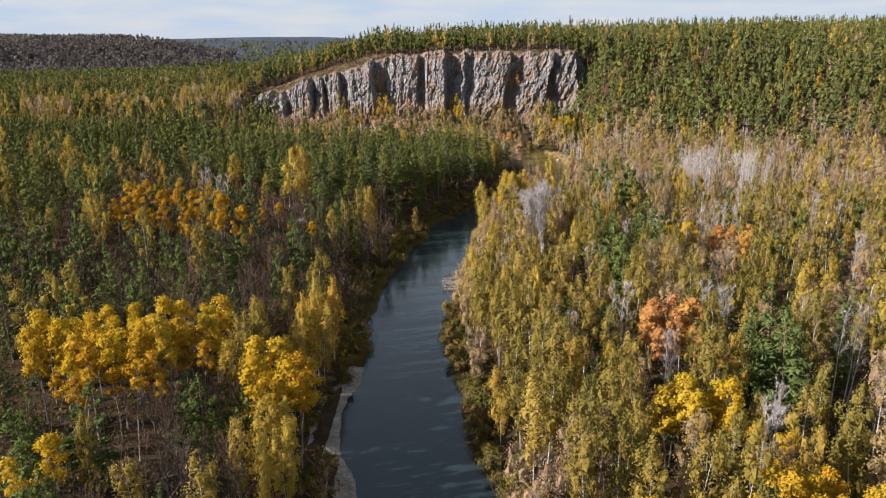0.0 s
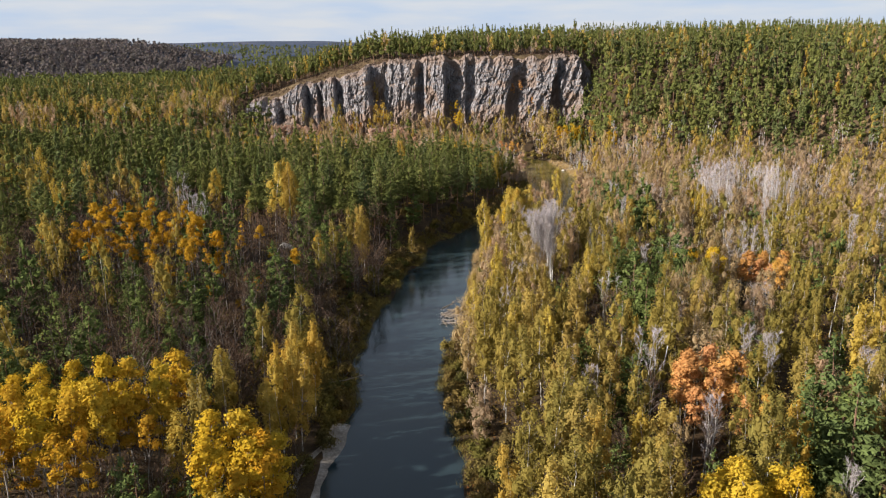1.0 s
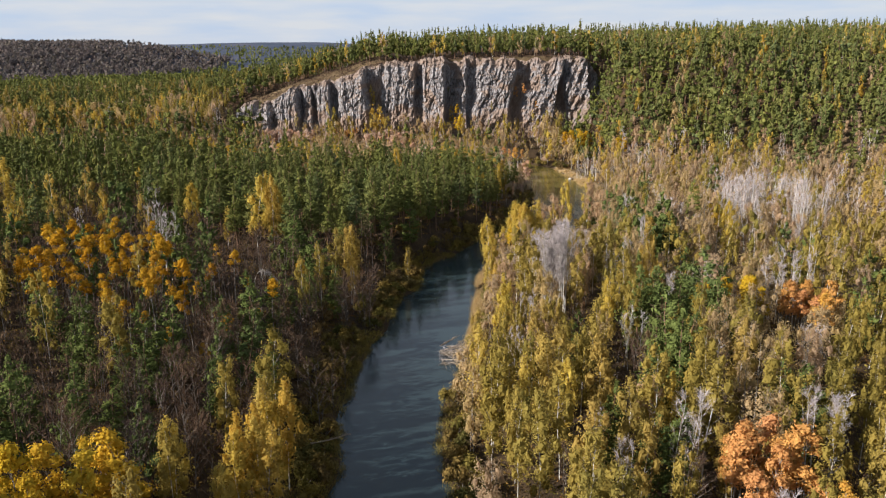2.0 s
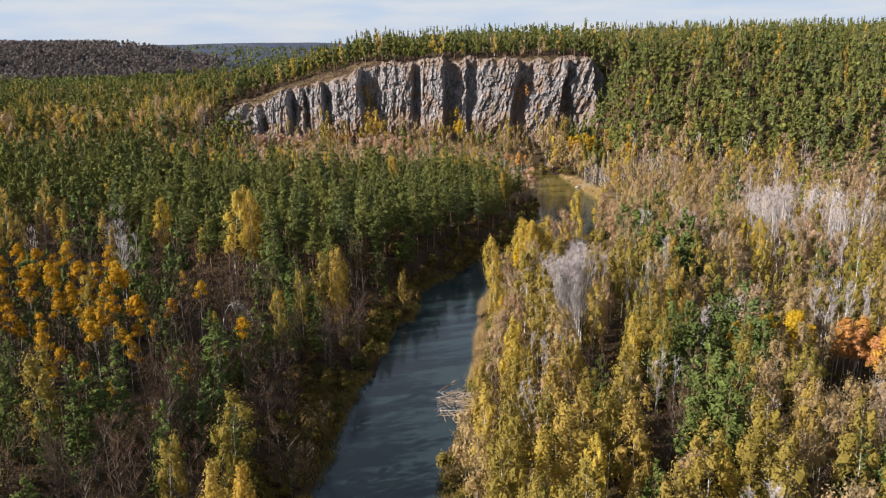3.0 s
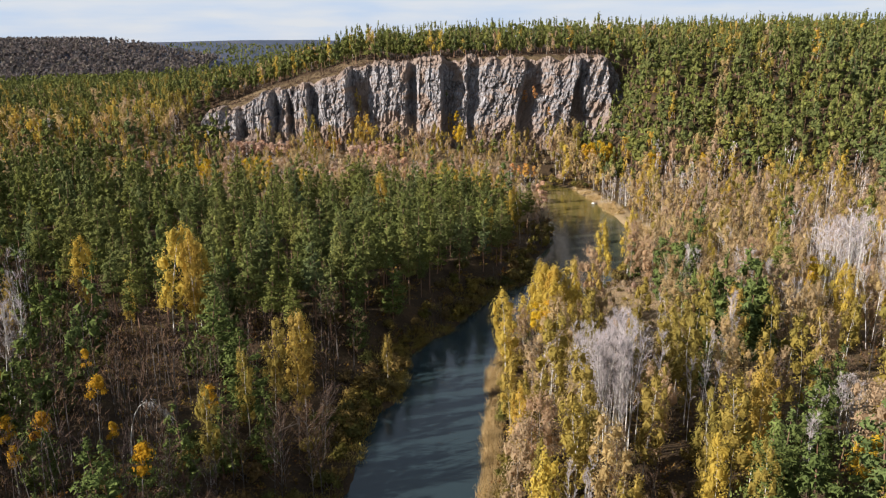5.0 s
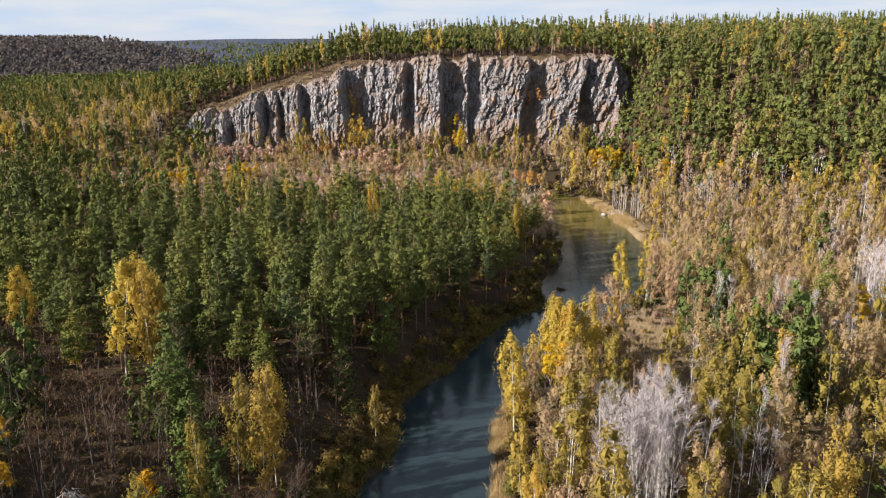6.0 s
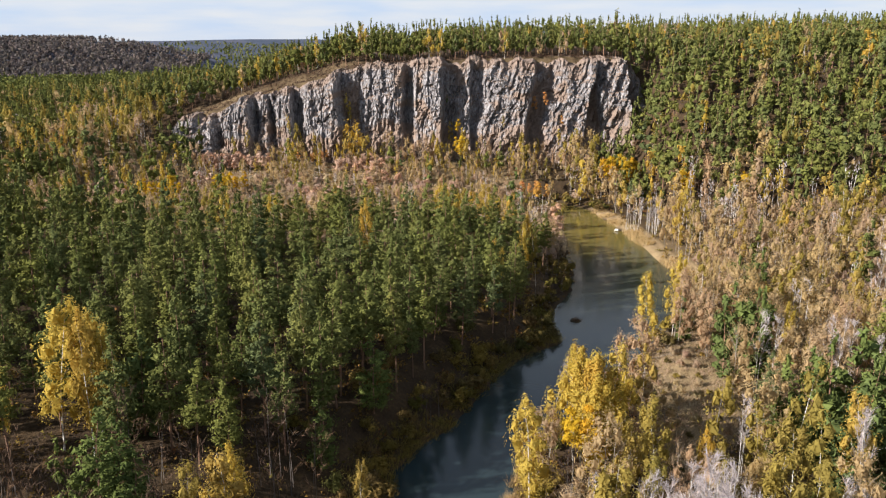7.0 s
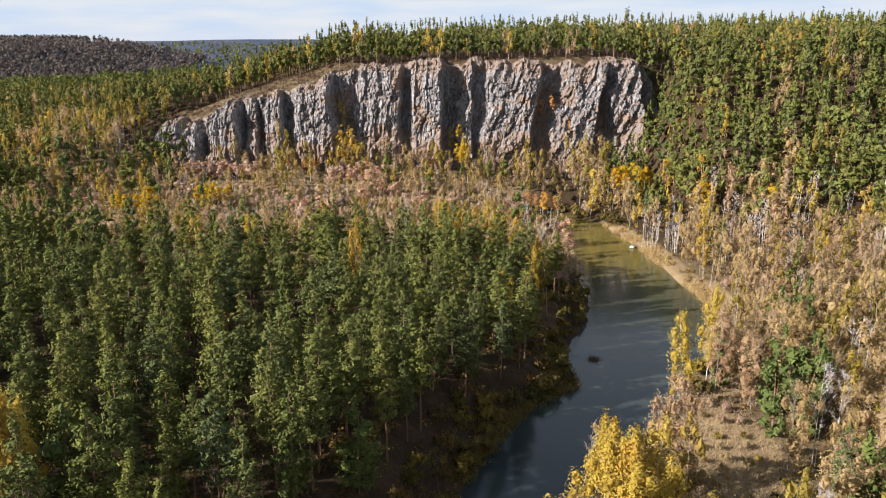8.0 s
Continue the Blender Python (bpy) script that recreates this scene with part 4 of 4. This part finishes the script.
def cliff_trees():
    """Single trees that cling to the gullies and ledges of the cliff."""
    for code, x, z, h, label in (("Y", -46, 29, 17, "golden birch growing tall in a gully of the cliff"), ("Y", -48, 18, 13, "golden birch at the foot of a cliff gully"),
                                 ("Y", -76, 26, 10, "golden birch on a ledge of the cliff"), ("Y", -72, 18, 9, "golden birch on a ledge of the cliff"), ("B", -97, 18, 11, "olive birch at the foot of the rock"),
                                 ("O", 50, 33, 12, "orange aspen in a cliff gully"), ("O", 55, 36, 11, "orange aspen in a cliff gully"), ("O", 62, 28, 8, "orange aspen on a cliff ledge"),
                                 ("Y", 6, 20, 13, "golden birch in the dark cleft of the cliff"), ("A", 9, 22, 12, "yellow aspen in the dark cleft of the cliff"), ("Y", 13, 16, 14, "golden birch below the dark cleft"),
                                 ("D", 4, 41, 4, "small pine on a ledge of the cliff"), ("B", 33, 28, 8, "olive birch on the lower rock"), ("T", 26, 15, 11, "tan birch at the foot of the rock"),
                                 ("D", 46, 14, 8, "dark pine at the foot of the rock"), ("Y", 51, 16, 9, "golden birch at the foot of the rock"), ("T", -25, 20, 9, "tan birch on a ledge of the cliff")):
        name, _, cat, build, bark, leaf = KINDS[code]
        wood, limbs, (lv, lf) = build(900 + int(x), 0.4)
        e = tagged(new(name), label, cat)
        px, py, pz = cliff_at(x, z)
        k = h / NAT[code]
        e.matrix_basis = Matrix.LocRotScale((px, py - 0.5, pz - 0.6), Euler((0, 0, x)), (k, k, k))
        new("trunk", trunk_mesh("trunk", wood, limbs, bark)).parent = e
        new("crown", mesh_from("crown", lv, lf, leaf)).parent = e


cliff_trees()


# ---- the far woods of the valley beyond ----
def far_woods(name, label, mat, count, x0, x1, y0, y1, height, wide, seed, k=14, size=1.35, up=0.5, hill=0):
    """Small pointed crowns, a few facets each, over distant slopes."""
    r = np.random.default_rng(seed)
    y = y0 + (y1 - y0) * r.random(count) ** 1.3
    x = r.uniform(x0, x1, count)
    keep = (np.abs(x) < 0.62 * y + 30) & ((y > 755) | (np.abs(x) > 415))
    if hill:
        keep &= (smooth(-430, -560, x - 0.12 * (y - 1200)) * smooth(900, 1100, y) * (1 - smooth(1900, 2300, y)) > 0.4 + 0.25 * vnoise(x / 60, y / 60, 9)) == (hill > 0)
    x, y = x[keep], y[keep]
    z, h = ground_z(x, y), height * r.uniform(0.65, 1.15, len(x))
    n = len(x)
    f = r.random((n, k)) ** 0.8
    a = r.uniform(0, 6.28, (n, k))
    rad = wide * (1 - f * 0.85) * r.uniform(0.5, 1.0, (n, k))
    c = np.stack([x[:, None] + rad * np.cos(a), y[:, None] + rad * np.sin(a), z[:, None] + h[:, None] * (0.25 + 0.75 * f)], -1).reshape(-1, 3)
    o = np.stack([np.cos(a), np.sin(a), a * 0 + up], -1).reshape(-1, 3)
    v, fa = leaves(c, o, size, r, 0.5, 1.2)
    me = mesh_from(name, v, fa, mat)
    set_attr(me, "tint", np.repeat(r.random(n), k * 3))
    tagged(new(name, me), label, "woods", kind="stuff")


far_woods("valley_pine_wood", "distant green pine forest on the valley slopes", M_PINE, 7600, -640, 120, 755, 1350, 16, 2.9, 3, hill=-1)
far_woods("valley_birch_wood", "distant tan and brown birch woods on the valley slopes", M_FARWOOD, 15000, -1150, -400, 900, 1700, 11, 4.6, 4, 13, 2.0, hill=1)
far_woods("valley_dark_wood", "distant dark pine forest between the far hills", M_PINE, 3500, -1100, 100, 1300, 2500, 14, 4.5, 8, 10, 2.2, hill=-1)



# ---- bank growth and forest floor ----
def tufts(name, label, mat, xs, ys, height, blades, spread_m, width, seed, lean=0.3):
    r = np.random.default_rng(seed)
    zs = ground_z(xs, ys)
    a = np.repeat(np.column_stack([xs, ys, zs]), blades, 0)
    a[:, :2] += r.normal(0, spread_m, (len(a), 2))
    b = a + np.column_stack([r.normal(0, lean, (len(a), 2)), np.ones(len(a))]) * (height * r.uniform(0.5, 1.2, (len(a), 1)))
    me = mesh_from(name, *slivers(a, b, width, r), mat)
    set_attr(me, "tint", np.repeat(np.repeat(r.random(len(xs)), blades), 3))
    tagged(new(name, me), label, "grass", kind="stuff")


def along_bank(side, y0, y1, count, lo, hi, seed):
    r = np.random.default_rng(seed)
    y = r.uniform(y0, y1, count)
    d = lo + (hi - lo) * r.random(count) ** 1.3
    keep = vnoise(y / 5, y * 0, seed + 40) > -0.22
    y, d = y[keep], d[keep]
    return (bank_left(y) - d, y) if side < 0 else (bank_right(y) + d, y)


tufts("reed_bed", "tall straw-coloured reeds along the water's edge", M_REED, *along_bank(1, 228, 306, 1500, -0.6, 2.8, 1), 1.7, 9, 0.4, 0.03, 1)
tufts("far_reed_bed", "straw-coloured reeds round the river bend", M_REED, *along_bank(1, 375, 500, 1500, -0.4, 5.0, 2), 1.6, 7, 0.5, 0.06, 2)
tufts("sedge_fringe", "olive-brown sedge and grass on the shaded bank", M_SEDGE, *along_bank(-1, 155, 372, 4200, -0.3, 8.0, 3), 1.0, 8, 0.45, 0.04, 3, 0.5)
tufts("bank_grass", "green and brown grass under the bank bushes", M_SEDGE, *along_bank(1, 95, 235, 1700, -0.3, 5.0, 4), 0.9, 8, 0.45, 0.04, 4, 0.5)


def clearing_grass():
    r = np.random.default_rng(12)
    x, y = r.uniform(30, 100, 9000), r.uniform(240, 365, 9000)
    keep = clearing(x, y) > 0.25
    tufts("clearing_grass", "dry yellow-brown grass in the clearing", M_SHRUB, x[keep], y[keep], 0.8, 7, 0.4, 0.05, 13, 0.6)


clearing_grass()


def undergrowth(name, label, mat, count, x0, x1, y0, y1, size, seed):
    """Low saplings and fallen leaves between the trunks."""
    r = np.random.default_rng(seed)
    x, y = r.uniform(x0, x1, count), r.uniform(y0, y1, count)
    river = np.maximum(bank_left(y) - x, x - bank_right(y))
    keep = ((river > 1.0) | (y > 536)) & (np.abs(x) < 0.62 * y + 22) & (clearing(x, y) < 0.4)
    x, y = x[keep], y[keep]
    k = 12
    c = np.repeat(np.column_stack([x, y, ground_z(x, y)]), k, 0)
    tall = np.repeat(r.uniform(0.3, 1.6, len(x)), k)
    c += np.column_stack([r.normal(0, 0.7, (len(c), 2)), np.abs(r.normal(0, 1, len(c))) * tall * 0.6])
    me = mesh_from(name, *leaves(c, np.tile([0, 0, 0.6], (len(c), 1)), size, r, 0.9, 1.2), mat)
    set_attr(me, "tint", np.repeat(np.repeat(r.random(len(x)), k), 3))
    tagged(new(name, me), label, "undergrowth", kind="stuff")


undergrowth("undergrowth", "brown and rust-coloured undergrowth with fallen leaves", M_LITTER, 7000, -110, 110, 80, 330, 0.26, 5)
undergrowth("far_undergrowth", "dry brown undergrowth below the slopes", M_LITTER, 4500, -190, 190, 330, 575, 0.42, 6)


def cliff_scrub():
    """Low brown scrub on the bare slope above the rock."""
    r = np.random.default_rng(17)
    x, y = r.uniform(-150, 95, 2600), r.uniform(592, 622, 2600)
    tufts("cliff_scrub", "low brown scrub on the bare slope above the cliff", M_BROWN, x, y, 1.1, 6, 0.6, 0.12, 18, 0.6)


cliff_scrub()


# ---- small things ----
def part(name, verts, faces, mat, parent, label=""):
    o = new(name, mesh_from(name, verts, faces, mat))
    o.parent = parent
    if label:
        o["label"] = label
    return o


def log_shape(length, radius, r, forks=2):
    pts = np.column_stack([np.linspace(0, length, 5), r.normal(0, 0.12, 5), r.normal(0, 0.08, 5)])
    bits = [tube(pts, radius * np.linspace(1, 0.35, 5), 6)]
    for k in range(forks):
        t = r.uniform(0.45, 0.9)
        b = np.array([length * t, 0, 0])
        bits.append(tube([b, b + np.array([length * 0.18, r.normal(0, 0.7), r.uniform(0.1, 0.7)])], [radius * 0.4, 0.01], 4))
    return join(bits)


def driftwood():
    r = np.random.default_rng(40)
    pile = tagged(new("driftwood_pile"), "tangled pile of pale weathered driftwood logs in shallow water", "driftwood")
    pile.location = (4.6, 217.5, 0)
    for k in range(46):
        v, f = log_shape(r.uniform(3.5, 8.5), r.uniform(0.06, 0.15), r)
        o = part("log", v, f, M_WOOD, pile)
        o.matrix_basis = pose(r.uniform(-5.5, 1.0), r.uniform(-5, 4.5), 0.1 + 0.028 * k, r.normal(0, 6), r.normal(-4, 5), r.normal(8, 34))
    v, f = join([slivers(*(lambda a: (a, a + r.normal(0, 1.0, a.shape) * [1, 1, 0.5]))(np.column_stack([r.uniform(-5, 2, 260), r.uniform(-5, 5, 260), r.uniform(0.1, 1.3, 260)])), 0.04, r)])
    part("brushwood", v, f, M_TWIG, pile, "fine grey twigs caught between the logs")


driftwood()


def fallen_trunks():
    r = np.random.default_rng(41)
    for x, y, ln, a in ((-64, 104, 13, 40), (-58, 98, 11, 60), (-47, 96, 10, 25), (-74, 146, 12, 10), (-70, 188, 9, 130), (15, 266, 9, 20), (56, 268, 10, 160), (47, 336, 7, 15),
                        (78, 300, 8, 70), (22, 205, 8, 50), (66, 112, 11, 75), (58, 96, 9, 120), (-30, 246, 8, 30), (-24, 175, 8, 15), (88, 282, 9, 35)):
        log = tagged(new("fallen_trunk"), "pale fallen tree trunk lying on the forest floor", "log", "fallen trunks")
        log.matrix_basis = pose(x, y, float(ground_z(x, y)) + 0.35, 0, -r.uniform(3, 14), a)
        v, f = log_shape(ln, 0.16, r, 4)
        part("stem", v, f, M_WOOD, log)


fallen_trunks()


def bent_birch():
    """A thin birch bowed right over, its pale crown hanging to the ground."""
    r = np.random.default_rng(60)
    for x, y in ((-76, 200), (-47, 232)):
        e = tagged(new("bent_birch"), "pale leafless birch bowed over into an arch", "tree", "bowed birches")
        e.matrix_basis = pose(x, y, float(ground_z(x, y)), 0, 0, 20)
        t = np.linspace(0, 1, 9)
        arch = np.column_stack([5.5 * t ** 1.6, 0 * t, 9 * np.sin(t * 2.35) ** 0.8])
        part("trunk", *tube(arch, 0.12 * (1 - 0.8 * t), 5), M_WBARK, e)
        a = arch[5:].repeat(28, 0) + r.normal(0, 0.25, (112, 3))
        b = a + np.column_stack([np.abs(r.normal(0.8, 0.5, 112)), r.normal(0, 0.5, 112), -r.uniform(0.8, 2.6, 112)])
        part("crown", *slivers(a, b, 0.035, r), M_STONE, e, "fine hanging whitish twigs")


bent_birch()


def sand_bar():
    """Pale sand strip at the foot of the left bank."""
    y = np.linspace(100, 158, 60)
    u = np.linspace(0, 1, 12)
    w = 4.4 * smooth(100, 112, y) * (1 - 0.6 * smooth(136, 158, y)) + 0.4
    edge = bank_left(y)
    X = edge[:, None] + 1.6 - (w + 1.2)[:, None] * (1 - u[None, :])
    Y = np.repeat(y[:, None], 12, 1)
    Z = 0.75 * (1 - u[None, :]) ** 0.8 + 0.12 * vnoise(X / 1.5, Y / 1.5, 77) - 0.08
    Z = np.maximum(Z, np.where(u[None, :] < 0.75, ground_z(X, Y) * 0.2 + 0.15, Z))
    tagged(new("sand_bar", mesh_from("sand_bar", np.stack([X, Y, Z], -1).reshape(-1, 3), grid_faces(12, 60), M_SAND, True)), "pale wet sand bar at the foot of the bank", "sand", kind="structure")


sand_bar()


def boulder(name, label, x, y, z, size, mat, seed, squash=(1, 1, 0.6)):
    bm = bmesh.new()
    bmesh.ops.create_icosphere(bm, subdivisions=3, radius=1.0)
    for v in bm.verts:
        k = 1 + 0.55 * noise.noise(v.co * 1.3 + Vector((seed, 0, 0))) + 0.2 * noise.noise(v.co * 3.5 + Vector((0, seed, 0)))
        v.co = Vector((v.co.x * squash[0], v.co.y * squash[1], v.co.z * squash[2])) * k * size
    me = bpy.data.meshes.new(name)
    bm.to_mesh(me)
    bm.free()
    me.materials.append(mat)
    o = new(name, me)
    o.location = (x, y, z)
    return tagged(o, label, "rock")


boulder("white_boulder", "pale boulder among reeds at the water's edge", 69.8, 466, 0.5, 0.8, M_STONE, 2.0)


def islet():
    r = np.random.default_rng(50)
    e = tagged(new("reed_islet"), "small tuft of brown reeds standing in the river", "reeds")
    e.location = (36.8, 365, 0)
    a = np.column_stack([r.normal(0, 0.8, 160), r.normal(0, 0.6, 160), np.full(160, -0.2)])
    b = a + np.column_stack([r.normal(0, 0.35, (160, 2)), r.uniform(0.6, 1.6, 160)])
    tagged(part("stems", *slivers(a, b, 0.05, r), M_BROWN, e), kind="stuff")
    v, f = tube([[0, 0, -0.3], [0, 0, 0.05], [0, 0, 0.22]], [1.5, 1.3, 0.4], 10)
    part("mound", v, f, M_GROUND, e)


islet()
